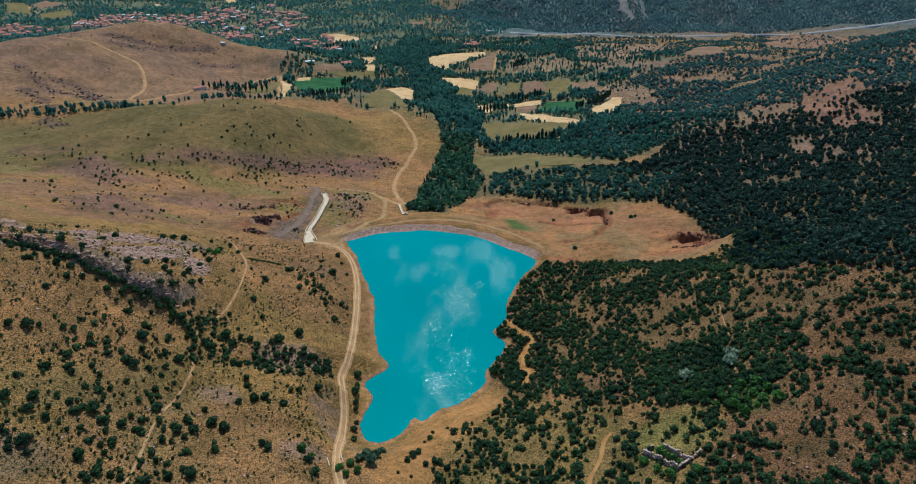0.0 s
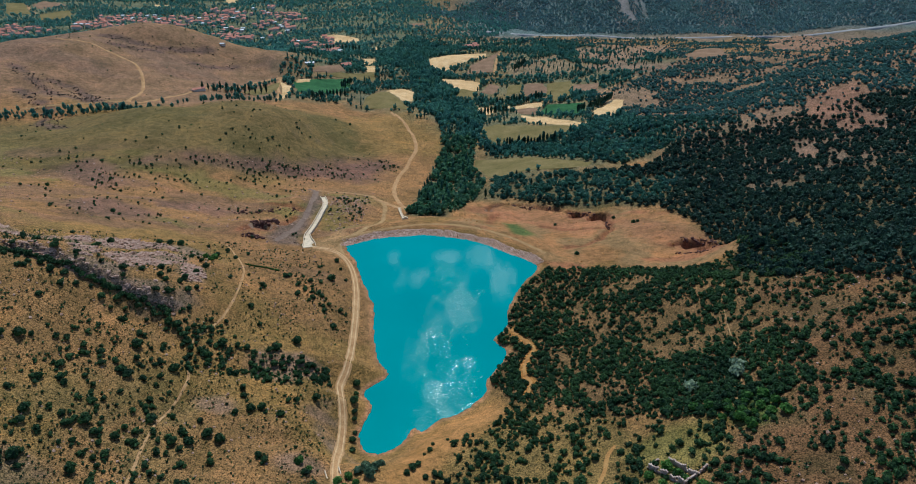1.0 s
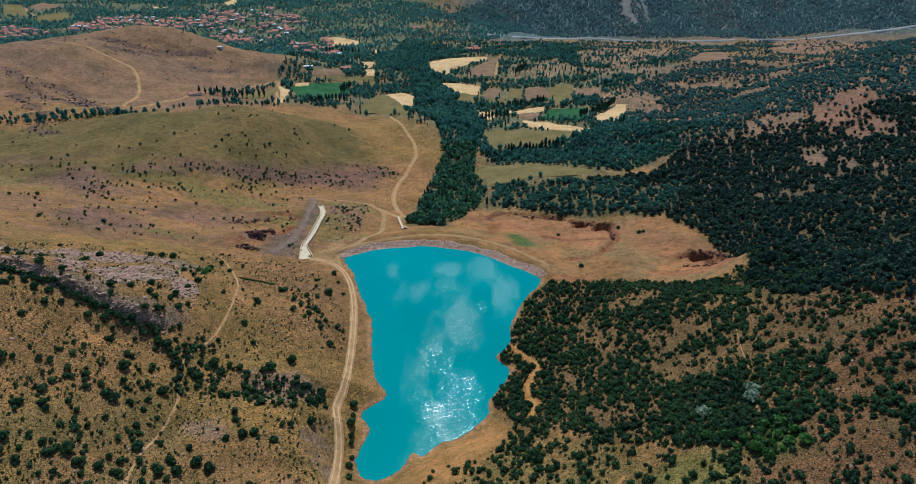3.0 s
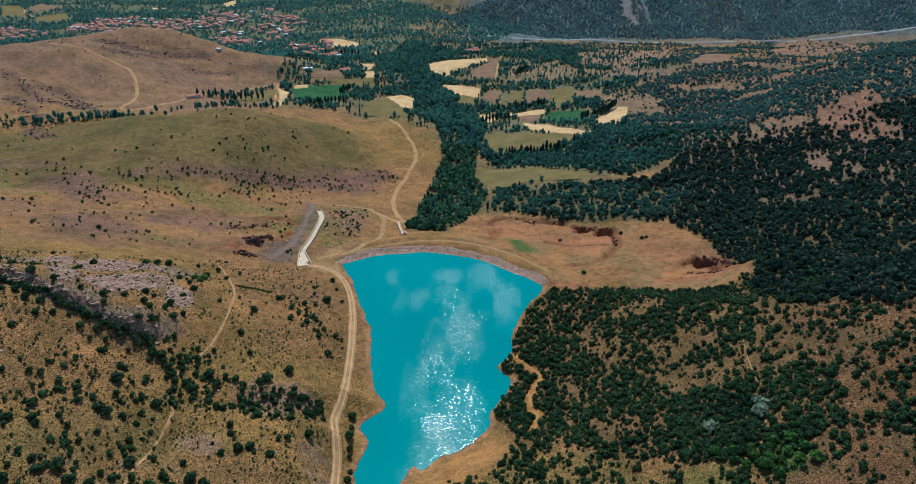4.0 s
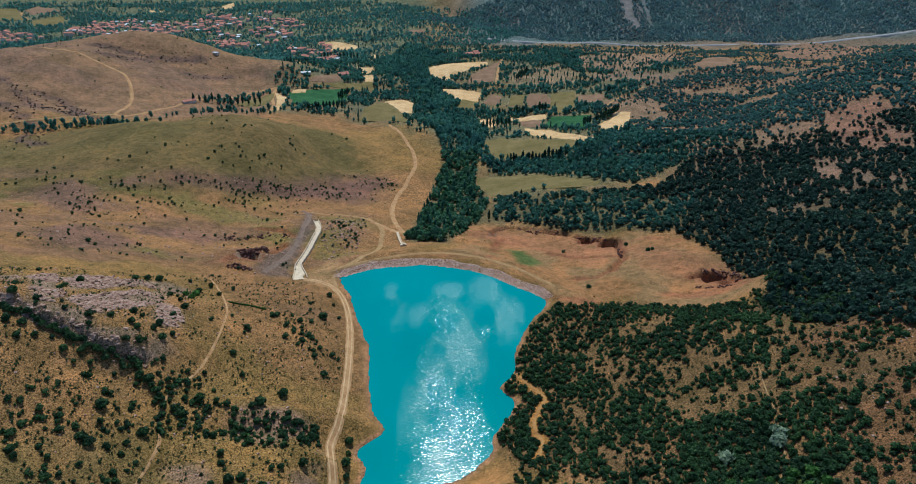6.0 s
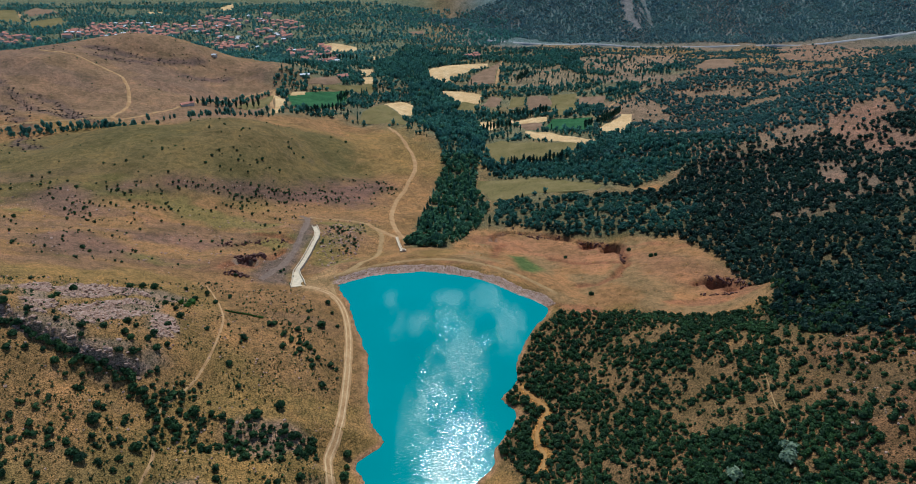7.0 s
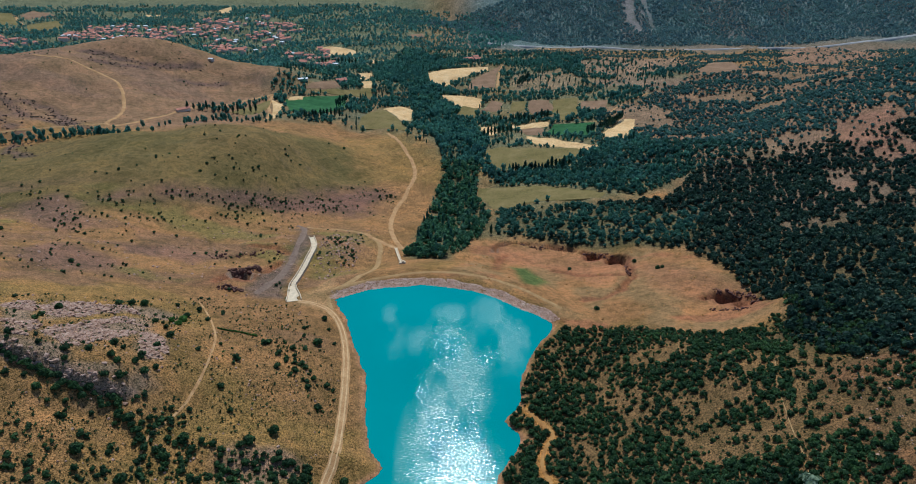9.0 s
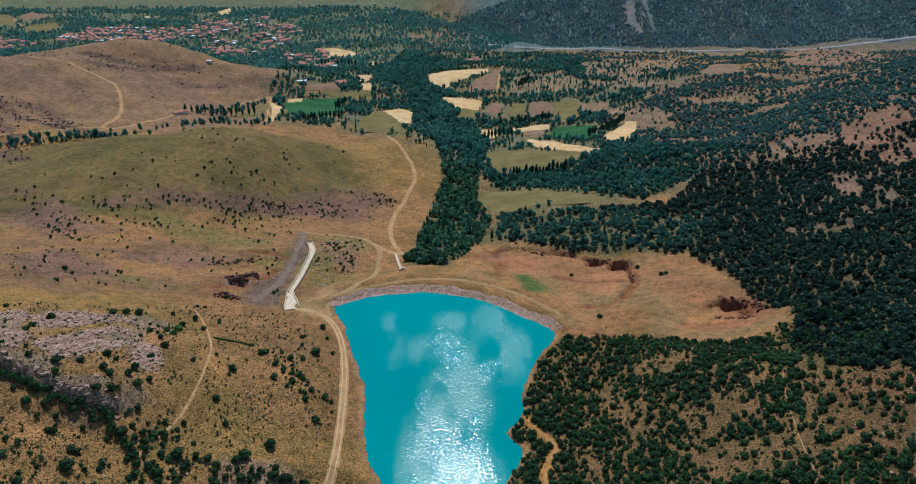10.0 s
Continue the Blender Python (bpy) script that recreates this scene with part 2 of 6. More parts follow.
def polygon_distance(x, y, ring, closed=True):
    """Distance to a ring or a line of points; inside a closed ring it is negative."""
    x, y = np.asarray(x, float), np.asarray(y, float)
    best, inside = np.full(x.shape, 1e9), np.zeros(x.shape, bool)
    pairs = list(zip(ring, ring[1:] + ring[:1])) if closed else list(zip(ring, ring[1:]))
    for (ax, ay), (bx, by) in pairs:
        ex, ey = bx - ax, by - ay
        t = np.clip(((x - ax) * ex + (y - ay) * ey) / (ex * ex + ey * ey + 1e-9), 0, 1)
        best = np.minimum(best, (x - ax - t * ex) ** 2 + (y - ay - t * ey) ** 2)
        if closed and ay != by:
            crosses = ((ay > y) != (by > y)) & (x < (bx - ax) * (y - ay) / (by - ay) + ax)
            inside ^= crosses
    d = np.sqrt(best)
    return np.where(inside, -d, d)


def rounded(points, times=2):
    """Cuts the corners of an open line."""
    for _ in range(times):
        out = [points[0]]
        for p, q in zip(points, points[1:]):
            out += [tuple(0.75 * a + 0.25 * b for a, b in zip(p, q)), tuple(0.25 * a + 0.75 * b for a, b in zip(p, q))]
        points = out + [points[-1]]
    return points


def rounded_ring(ring, times=1):
    for _ in range(times):
        out = []
        for p, q in zip(ring, ring[1:] + ring[:1]):
            out += [tuple(0.75 * a + 0.25 * b for a, b in zip(p, q)), tuple(0.25 * a + 0.75 * b for a, b in zip(p, q))]
        ring = out
    return ring


LAKE_RING = rounded_ring(SHORE)
DAM_LINE = [(-80, 418), (-59, 424), (-40, 429), (-21, 433), (-1, 430), (18, 422), (32, 411), (44, 399), (54, 391)]
CLIFF_LINE = [(-228, 296), (-200, 289), (-184, 284.5), (-165, 281), (-152, 279.5), (-142, 279.5), (-131, 281)]
GULLY_LINES = [[(-160, 262), (-138, 268), (-124, 262), (-112, 250), (-106, 238), (-112, 222)],
               [(-64, 268), (-74, 266), (-86, 262), (-100, 258)], [(-52, 205), (-60, 216), (-75, 214)],
               [(-36, 224), (-46, 212), (-50, 195), (-48, 170)]]
PITS = [(103, 476, 8, 7.0), (88, 487, 6, 4.5), (146, 398, 7, 4.5), (150, 386, 5, 4.0), (-129, 426, 6, 4.0)]

SCARS = [([(23, 500), (24, 514), (37, 521), (50, 518), (66, 509), (78, 501)], 3.4), ([(84, 497), (93, 490), (104, 482), (107, 463), (104, 443), (93, 424)], 4.0), ([(93, 421), (80, 411), (70, 412)], 1.4), ([(134, 402), (144, 406), (151, 399), (156, 389), (166, 384)], 3.5), ([(22, 455), (24, 478), (30, 492)], 1.2), ([(60, 470), (80, 455), (100, 448)], 1.0), ([(-140, 416), (-131, 428), (-121, 441), (-115, 458)], 2.6), ([(-112, 470), (-122, 480), (-138, 484)], 1.6)]


def land(x, y):
    """Height of the ground."""
    x, y = np.asarray(x, float), np.asarray(y, float)
    z = np.interp(y, VALLEY_Y, VALLEY_Z)
    for hills in (NEAR_HILLS, MIDDLE_HILLS, FAR_HILLS):
        for cx, cy, sx, sy, top in hills:
            z = z + top * np.exp(-0.5 * (((x - cx) / sx) ** 2 + ((y - cy) / sy) ** 2))
    # the mountain across the valley, with its ribs
    foot = np.interp(x, (-900, -400, -100, 100, 300, 700, 1500), (2900, 2500, 1850, 1560, 1440, 1390, 1390))
    rise = np.maximum(0, y - foot)
    z = z + 0.34 * rise * rise / (rise + 60) * (0.75 + 0.5 * fractal(x, y * 0.35, 170, 11, 3))
    # broken ground
    away = ease(150, 700, y)
    z = z + (fractal(x, y, 60, 3) - 0.5) * (5 + 9 * away) * ease(0, 40, polygon_distance(x, y, SHORE)) 
    z = z + (fractal(x, y, 9, 5, 3) - 0.5) * 1.2
    # gullies
    for line in GULLY_LINES:
        z = z - 2.6 * np.exp(-(polygon_distance(x, y, line, False) / 6.0) ** 2)
    # the ledge of bare rock, with a drop on its near side
    edge = np.interp(x, [p[0] for p in CLIFF_LINE], [p[1] for p in CLIFF_LINE]) + 5 * (value_noise(x, y, 14, 8) - 0.5) + 1.5
    on = ease(-260, -225, x) * (1 - ease(-131, -125, x))
    z = z - on * 2.8 * (1 - ease(-1.2, 0.8, y - edge)) * ease(-19, -6, y - edge) + on * 1.2 * ease(-1.2, 0.8, y - edge) * (1 - ease(3, 30, y - edge))
    # pits and cut banks
    for px, py, r, deep in PITS:
        d = np.hypot(x - px, (y - py) * 0.8) + 3 * (value_noise(x, y, 7, 21) - 0.5)
        z = z - deep * (1 - ease(r - 0.7, r, d)) * ease(-r, r * 0.5, y - py)
    # scars of digging on the bare ground
    for line, deep in SCARS:
        d = polygon_distance(x, y, line, False) + 2 * (value_noise(x, y, 5, 23) - 0.5)
        z = z - deep * np.exp(-(d / 2.0) ** 2)
    # lake
    d = polygon_distance(x, y, LAKE_RING) + 2.2 * (fractal(x, y, 8, 31, 3) - 0.5)
    bank = 0.16 + 0.22 * np.abs(d) ** 1.12
    z = np.where(d > 0, bank + (z - bank) * ease(2, 30, d), -0.16 - np.minimum(0.45 * np.abs(d), 7))
    # dam
    s = polygon_distance(x, y, DAM_LINE, False)
    beyond = ease(-90, -74, x) * (1 - ease(52, 66, x))
    body = 2.6 - 0.42 * np.maximum(0, s - 9) 
    z = np.where((d > 4.5) & (y > 385), np.maximum(z, body * beyond + z * (1 - beyond)), z)
    ramp = -0.1 + 0.42 * np.clip(d, 0, 6.4)
    z = np.where((s < 14) & (d > -2) & (d < 6.4) & (y > 388) & (x > -72), ramp, z)
    return z


# ---- meshes from arrays, and parts of things ----
def mesh_of(name, verts, faces, mat, smooth=False):
    """A mesh from arrays of corners and of faces that all have the same number of corners."""
    verts, faces = np.asarray(verts, np.float32), np.asarray(faces, np.int32)
    me = bpy.data.meshes.new(name)
    count, sides = faces.shape
    me.vertices.add(len(verts))
    me.vertices.foreach_set("co", verts.ravel())
    me.loops.add(count * sides)
    me.loops.foreach_set("vertex_index", faces.ravel())
    me.polygons.add(count)
    me.polygons.foreach_set("loop_start", np.arange(count, dtype=np.int32) * sides)
    me.polygons.foreach_set("loop_total", np.full(count, sides, np.int32))
    me.polygons.foreach_set("use_smooth", np.full(count, smooth, bool))
    me.materials.append(mat)
    me.update(calc_edges=True)
    return me


def part(name, bm, mat, parent=None, label=""):
    me = bpy.data.meshes.new(name)
    bm.to_mesh(me)
    bm.free()
    me.materials.append(mat)
    ob = new(name, me)
    ob.parent = parent
    return tagged(ob, label)


def box(bm, size, m, bevel=0.0):
    made = bmesh.ops.create_cube(bm, size=1.0, matrix=m @ Matrix.Diagonal((*size, 1)))
    if bevel:
        edges = list({e for v in made["verts"] for e in v.link_edges})
        bmesh.ops.bevel(bm, geom=edges, offset=bevel, segments=1, affect="EDGES")
    return made["verts"]


# ---- the ground: one sheet to the horizon, finest round the lake ----
def steps(stops):
    """Grid lines: (from, to, step) one after another."""
    lines = []
    for a, b, step in stops:
        lines += list(np.arange(a, b, step))
    return np.array(lines + [stops[-1][1]], float)


GRID_X = steps([(-4800, -1400, 170), (-1400, -700, 35), (-700, -420, 8), (-420, -230, 4), (-230, -90, 2), (-90, 70, 1.5), (70, 160, 1.5), (160, 230, 2), (230, 460, 4), (460, 900, 9), (900, 1500, 35), (1500, 4800, 170)])
GRID_Y = steps([(-900, 0, 90), (0, 130, 10), (130, 225, 2), (225, 500, 1.5), (500, 540, 2.0), (540, 1000, 4.5), (1000, 1400, 8), (1400, 2100, 14), (2100, 4800, 135)])
GX, GY = np.meshgrid(GRID_X, GRID_Y)
GZ = land(GX, GY)


def on_ground(x, y):
    """Height of the ground sheet itself."""
    x, y = np.asarray(x, float), np.asarray(y, float)
    i = np.clip(np.searchsorted(GRID_X, x) - 1, 0, len(GRID_X) - 2)
    j = np.clip(np.searchsorted(GRID_Y, y) - 1, 0, len(GRID_Y) - 2)
    f, g = (x - GRID_X[i]) / (GRID_X[i + 1] - GRID_X[i]), (y - GRID_Y[j]) / (GRID_Y[j + 1] - GRID_Y[j])
    return (GZ[j, i] * (1 - f) + GZ[j, i + 1] * f) * (1 - g) + (GZ[j + 1, i] * (1 - f) + GZ[j + 1, i + 1] * f) * g


BARE = [(6, 530), (31, 519), (54, 510), (78, 488), (94, 481), (118, 493), (146, 467), (155, 430), (158, 368), (153, 352), (137, 352),
        (115, 354), (91, 379), (62, 376), (51, 386), (43, 398), (29, 413), (6, 428), (-33, 432), (-9, 439), (7, 485)]
ROCK_BANDS = [[(-199, 327), (-194, 339), (-182, 320), (-167, 297), (-168, 287), (-173, 288)],
              [(-187, 331), (-185, 344), (-174, 350), (-161, 359), (-158, 353), (-169, 338), (-172, 326), (-173, 312)],
              [(-164, 295), (-165, 307), (-165, 329), (-160, 342), (-150, 353), (-143, 339), (-145, 320), (-151, 303), (-150, 294), (-156, 292)],
              [(-173, 284), (-165, 287), (-161, 290), (-155, 292), (-151, 286), (-151, 280), (-173, 281)],
              [(-146, 334), (-141, 336), (-130, 320), (-125, 307), (-131, 302), (-137, 309)],
              [(-161, 359), (-152, 363), (-143, 364), (-138, 353), (-146, 350), (-157, 353)],
              [(-232, 296), (-200, 290), (-189, 288), (-178, 285), (-165, 281), (-152, 282), (-143, 287), (-135, 291), (-134, 286), (-152, 278), (-165, 278), (-189, 283), (-232, 291)],
              [(-232, 330), (-209, 317), (-201, 325), (-195, 316), (-201, 306), (-232, 318)]]
OLIVE_HILL = [(-470, 640), (-470, 505), (-400, 492), (-330, 486), (-285, 484), (-225, 505), (-160, 548), (-105, 610), (-85, 670), (-110, 740), (-200, 760), (-320, 690)]
SCRUB = [(-245, 520), (-170, 545), (-121, 560), (-74, 585), (-57, 632), (-72, 655), (-102, 640), (-135, 585), (-180, 558), (-240, 532)]

RIGHT_WOOD = [(30, 598), (81, 587), (121, 584), (159, 573), (200, 633), (285, 650), (410, 628), (330, 480), (230, 320), (183, 245), (169, 269), (146, 299), (146, 333), (158, 367), (158, 427), (145, 478), (119, 497), (80, 505), (46, 532), (25, 540)]
SHORE_WOOD = [(52, 378), (90, 375), (142, 346), (146, 287), (125, 245), (115, 208), (99, 201), (71, 215), (51, 225), (20, 258), (15, 274), (25, 297), (27, 329), (37, 359)]
RIGHT_SLOPE = [(143, 292), (230, 320), (250, 230), (180, 140), (120, 120), (73, 164), (97, 202), (115, 208), (125, 245)]
FRONT_SLOPE = [(-14, 175), (-6, 209), (19, 241), (40, 230), (70, 211), (86, 192), (73, 160), (30, 150)]
VALLEY_TREES = [(-37, 485), (-23, 618), (-14, 707), (-25, 793), (-54, 899), (-72, 1082), (-138, 1212), (-94, 1455), (-23, 1332), (-1, 1039), (33, 821), (16, 674), (24, 581), (8, 514), (-10, 478)]
MIXED_WOOD = [(10, 530), (22, 625), (115, 580), (150, 545), (190, 560), (150, 490), (97, 500), (55, 530)]
SCREE = [(358, 1515), (372, 1520), (398, 1557), (418, 1620), (430, 1700), (340, 1700), (344, 1620), (352, 1560)]
EROSION = [[(-503, 820), (-460, 783), (-409, 739), (-341, 716)], [(-467, 969), (-423, 967), (-377, 977), (-342, 1008)], [(-441, 941), (-420, 948), (-393, 964)], [(-346, 958), (-330, 964), (-302, 982)], [(-466, 757), (-407, 700), (-383, 637), (-348, 620)], [(-455, 796), (-425, 793), (-371, 732)]]
FARMLAND = [(-245, 1010), (-225, 850), (-130, 850), (-62, 815), (-20, 760), (24, 690), (60, 600), (150, 615), (205, 650), (170, 900), (320, 1050), (300, 1300), (60, 1420), (-60, 1420), (-240, 1120)]
OPEN_SLOPES = [
    ([(278, 952), (344, 928), (366, 893), (356, 885), (304, 916), (271, 929)], (0.25, 0.155, 0.1)),
    ([(478, 1120), (589, 1372), (645, 1390), (727, 1400), (760, 1340), (640, 1170), (560, 1137)], (0.25, 0.145, 0.105)),
    ([(328, 668), (349, 673), (381, 676), (375, 646), (355, 619), (354, 587), (345, 550), (330, 570), (322, 599), (318, 633)], (0.27, 0.135, 0.095)),
    ([(181, 955), (211, 959), (241, 924), (253, 884), (239, 832), (202, 830), (183, 852)], (0.24, 0.155, 0.105)),
    ([(76, 1137), (91, 1195), (168, 1208), (182, 1143), (171, 1066), (131, 1054), (82, 1064)], (0.25, 0.175, 0.115)),
    ([(205, 1291), (269, 1334), (380, 1317), (368, 1180), (303, 1079), (198, 1158)], (0.26, 0.165, 0.115)),
    ([(246, 1127), (298, 1029), (317, 1012), (248, 988), (189, 1103)], (0.23, 0.15, 0.11)),
    ([(205, 691), (226, 672), (286, 662), (277, 628), (248, 630), (200, 652)], (0.24, 0.155, 0.1)),
    ([(287, 592), (303, 570), (286, 535), (267, 537)], (0.24, 0.14, 0.1)),
    ([(289, 686), (325, 661), (309, 623), (284, 622), (284, 659)], (0.24, 0.145, 0.1)),
    ([(155, 718), (193, 687), (198, 667), (180, 657), (155, 688)], (0.25, 0.16, 0.1)),
]
BANK_SOIL = [(-6, 209), (19, 241), (17, 258), (3, 252), (-20, 232), (-32, 190), (-12, 185)]


def soil():
    """The land's colours, from the lie of the land; the mountain's holds haze, the pits' some shade."""
    x, y = GX, GY
    wide, fine = fractal(x, y, 90, 41), fractal(x, y, 14, 47)
    tint = lambda r, g, b: np.array([r, g, b])
    colour = tint(0.28, 0.147, 0.066) * np.ones((*x.shape, 1))

    def lay(mask, r, g, b):
        nonlocal colour
        colour = colour + (tint(r, g, b) - colour) * np.clip(mask, 0, 1)[..., None]

    left_near = (1 - ease(-60, -30, x)) * (1 - ease(300, 380, y))
    lay(left_near * 0.85, 0.252, 0.139, 0.06)
    lay(ease(20, 60, x) * (1 - ease(380, 460, y)) * 0.9, 0.262, 0.142, 0.058)
    lay(ease(0.5, 0.62, wide) * 0.5, 0.244, 0.156, 0.048)
    lay(ease(0.52, 0.66, fine) * 0.35, 0.354, 0.177, 0.076)
    inside = lambda ring, soft: 1 - ease(-soft, soft, polygon_distance(x, y, ring) + soft * 1.6 * (fine - 0.5))
    lay(inside(OLIVE_HILL, 16) * (0.65 + 0.5 * wide), 0.138, 0.103, 0.04)
    for ring in ([(-300, 500), (-277, 518), (-258, 508), (-240, 478), (-246, 460), (-270, 474)], [(-249, 418), (-242, 438), (-208, 436), (-190, 417), (-208, 395), (-228, 395)], [(-215, 455), (-180, 470), (-150, 462), (-165, 445), (-200, 440)]):
        lay(inside(ring, 8) * 0.75, 0.185, 0.1, 0.08)
    for cx, cy, r in ((-150, 172, 16), (-60, 202, 9), (-84, 264, 16), (-72, 270, 12), (-100, 232, 9), (-60, 240, 7)):
        lay((1 - ease(0.5, 1.2, np.hypot(x - cx, (y - cy) * 1.4) / r + (fine - 0.5))) * 0.7, 0.25, 0.155, 0.115)
    far_left = (1 - ease(-260, -200, x)) * ease(700, 760, y) * (1 - ease(1020, 1100, y))
    lay(far_left * 0.85, 0.255, 0.145, 0.09)
    lay(far_left * ease(0.5, 0.62, fractal(x * 0.5, y, 45, 53)) * 0.4, 0.17, 0.105, 0.085)
    plateau = (1 - ease(-80, -50, x)) * ease(330, 380, y) * (1 - ease(520, 560, y))
    lay(plateau * ease(0.5, 0.6, fractal(x * 0.35, y, 24, 93)) * 0.5, 0.2, 0.112, 0.078)
    lay(plateau * ease(0.54, 0.64, fractal(x * 0.5 + 90, y, 34, 95)) * 0.7, 0.19, 0.15, 0.05)
    track = polygon_distance(x, y, [(27, 316), (36, 302), (38, 296), (33, 289), (30, 279), (33, 266), (30, 255)], False)
    for line in EROSION:
        lay((1 - ease(1, 9, polygon_distance(x, y, line, False) + 14 * (fine - 0.5))) * 0.85, 0.14, 0.085, 0.072)
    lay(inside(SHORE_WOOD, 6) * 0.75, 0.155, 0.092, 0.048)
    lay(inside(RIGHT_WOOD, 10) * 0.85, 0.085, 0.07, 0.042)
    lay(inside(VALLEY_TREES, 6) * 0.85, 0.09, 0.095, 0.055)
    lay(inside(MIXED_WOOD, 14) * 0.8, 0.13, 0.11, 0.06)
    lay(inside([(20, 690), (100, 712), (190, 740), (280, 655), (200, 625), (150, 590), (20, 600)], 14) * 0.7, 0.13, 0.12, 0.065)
    lay(inside(RIGHT_SLOPE, 8) * 0.85, 0.165, 0.083, 0.045)
    lay(inside(RIGHT_SLOPE, 8) * ease(0.4, 0.6, fine) * 0.6, 0.125, 0.085, 0.042)
    lay(inside(FRONT_SLOPE, 8) * 0.7, 0.175, 0.125, 0.048)
    lay(inside([(-200, 190), (-151, 225), (-121, 250), (-100, 245), (-95, 180), (-150, 160)], 14) * 0.6 * ease(0.35, 0.6, fine), 0.17, 0.125, 0.052)
    lay(inside([(-92, 401), (-76, 394), (-69, 412), (-78, 430), (-94, 413)], 4) * 0.8, 0.38, 0.225, 0.11)
    lay(inside(SCRUB, 14) * 0.85, 0.165, 0.088, 0.072)
    lay(ease(150, 230, x) * ease(450, 520, y) * (1 - ease(1000, 1200, y)) * 0.7, 0.2, 0.132, 0.1)
    lay(ease(1040, 1200, y) * 0.7, 0.232, 0.146, 0.076)
    lay(ease(1350, 1390, y) * ease(360, 440, x) * 0.8, 0.19, 0.145, 0.115)
    # Mountain soil, painted in the blue of the haze before it.
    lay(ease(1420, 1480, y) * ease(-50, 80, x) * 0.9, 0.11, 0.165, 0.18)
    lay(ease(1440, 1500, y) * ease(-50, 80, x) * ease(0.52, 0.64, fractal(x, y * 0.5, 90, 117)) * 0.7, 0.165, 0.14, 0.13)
    lay((1 - ease(-120, 20, x)) * ease(1080, 1250, y) * 0.8, 0.12, 0.15, 0.1)
    lay(inside(FARMLAND, 25) * (0.5 + 0.4 * ease(0.4, 0.6, fractal(x * 0.5, y, 50, 107))), 0.15, 0.145, 0.09)
    for ring, (r, g, b) in OPEN_SLOPES:
        lay(inside(ring, 12) * 0.8, r, g, b)
    scree = 1 - ease(-8, 8, polygon_distance(x, y, SCREE) + 60 * (fractal(x, y, 45, 97) - 0.5))
    lay(scree * ease(0.42, 0.56, fractal(x, y * 0.15, 20, 61)) * 0.65, 0.23, 0.2, 0.2)
    lay(inside(BARE, 5) * (0.7 + 0.35 * fine), 0.355, 0.17, 0.075)
    lay(inside(BARE, 5) * ease(0.46, 0.62, fractal(x, y, 26, 67)) * 0.75, 0.25, 0.155, 0.075)
    lay(inside(BARE, 5) * ease(0.5, 0.64, fractal(x * 0.5 + y * 0.3, y, 18, 69)) * 0.8, 0.3, 0.125, 0.065)
    lay(inside([(23, 500), (30, 516), (60, 508), (100, 485), (103, 445), (80, 430), (55, 470), (30, 480)], 6) * 0.7, 0.36, 0.16, 0.08)
    lay(inside([(110, 480), (140, 440), (160, 400), (140, 385), (112, 420)], 8) * 0.7, 0.3, 0.135, 0.07)
    for ring in ROCK_BANDS:
        lay(inside(ring, 2.5) * (0.5 + 0.5 * fine), 0.27, 0.185, 0.145)
    gravel = inside([(-124, 411), (-115, 404), (-101, 408), (-104, 434), (-99, 471), (-102, 498), (-112, 542), (-119, 527), (-109, 489), (-114, 453), (-121, 429)], 4)
    lay(inside([(-150, 410), (-112, 415), (-108, 440), (-118, 455), (-145, 440)], 6) * 0.8, 0.25, 0.12, 0.065)
    lay(gravel * 0.85, 0.155, 0.105, 0.086)
    lay((1 - ease(1.0, 3.4, track + 6 * (fine - 0.5))) * 0.95, 0.44, 0.2, 0.06)
    lay(inside(BANK_SOIL, 5) * (0.6 + 0.5 * fine), 0.43, 0.205, 0.075)
    lay((1 - ease(6, 10, np.hypot(x - 104, y - 202))) * 0.8, 0.08, 0.12, 0.035)
    lay(inside([(33, 470), (41, 468), (52, 442), (46, 424), (35, 424)], 4), 0.1, 0.125, 0.04)
    lay(inside([(70, 180), (90, 186), (94, 204), (74, 206), (60, 196)], 5) * 0.7, 0.2, 0.17, 0.055)
    # Red pit soil, darkened to carry the shade of the cut banks.
    for px, py, r, deep in PITS:
        lay((1 - ease(r - 1, r + 4, np.hypot(x - px, y - py))) * 0.8, 0.22, 0.082, 0.048)
    # steep faces show bare earth and stone
    slope = np.hypot(np.gradient(GZ, GRID_X, axis=1), np.gradient(GZ, GRID_Y, axis=0))
    for line, deep in SCARS:
        lay((1 - ease(1.0, 4.5, polygon_distance(x, y, line, False) + 3 * (fine - 0.5))) * 0.75, 0.24, 0.095, 0.05)
    lay(ease(0.75, 1.3, slope) * (y < 700) * (x < 60), 0.268, 0.177, 0.133)
    d = polygon_distance(x, y, LAKE_RING) + 2.2 * (fractal(x, y, 8, 31, 3) - 0.5)
    lay((1 - ease(0.8, 3.2, d + 2 * (fine - 0.5))) * (y < 400), 0.415, 0.208, 0.104)
    lay((1 - ease(0.2, 1.2, d)) * 0.8, 0.244, 0.135, 0.085)
    return np.clip(colour * (0.93 + 0.07 * ease(380, 460, y))[..., None], 0, 1)


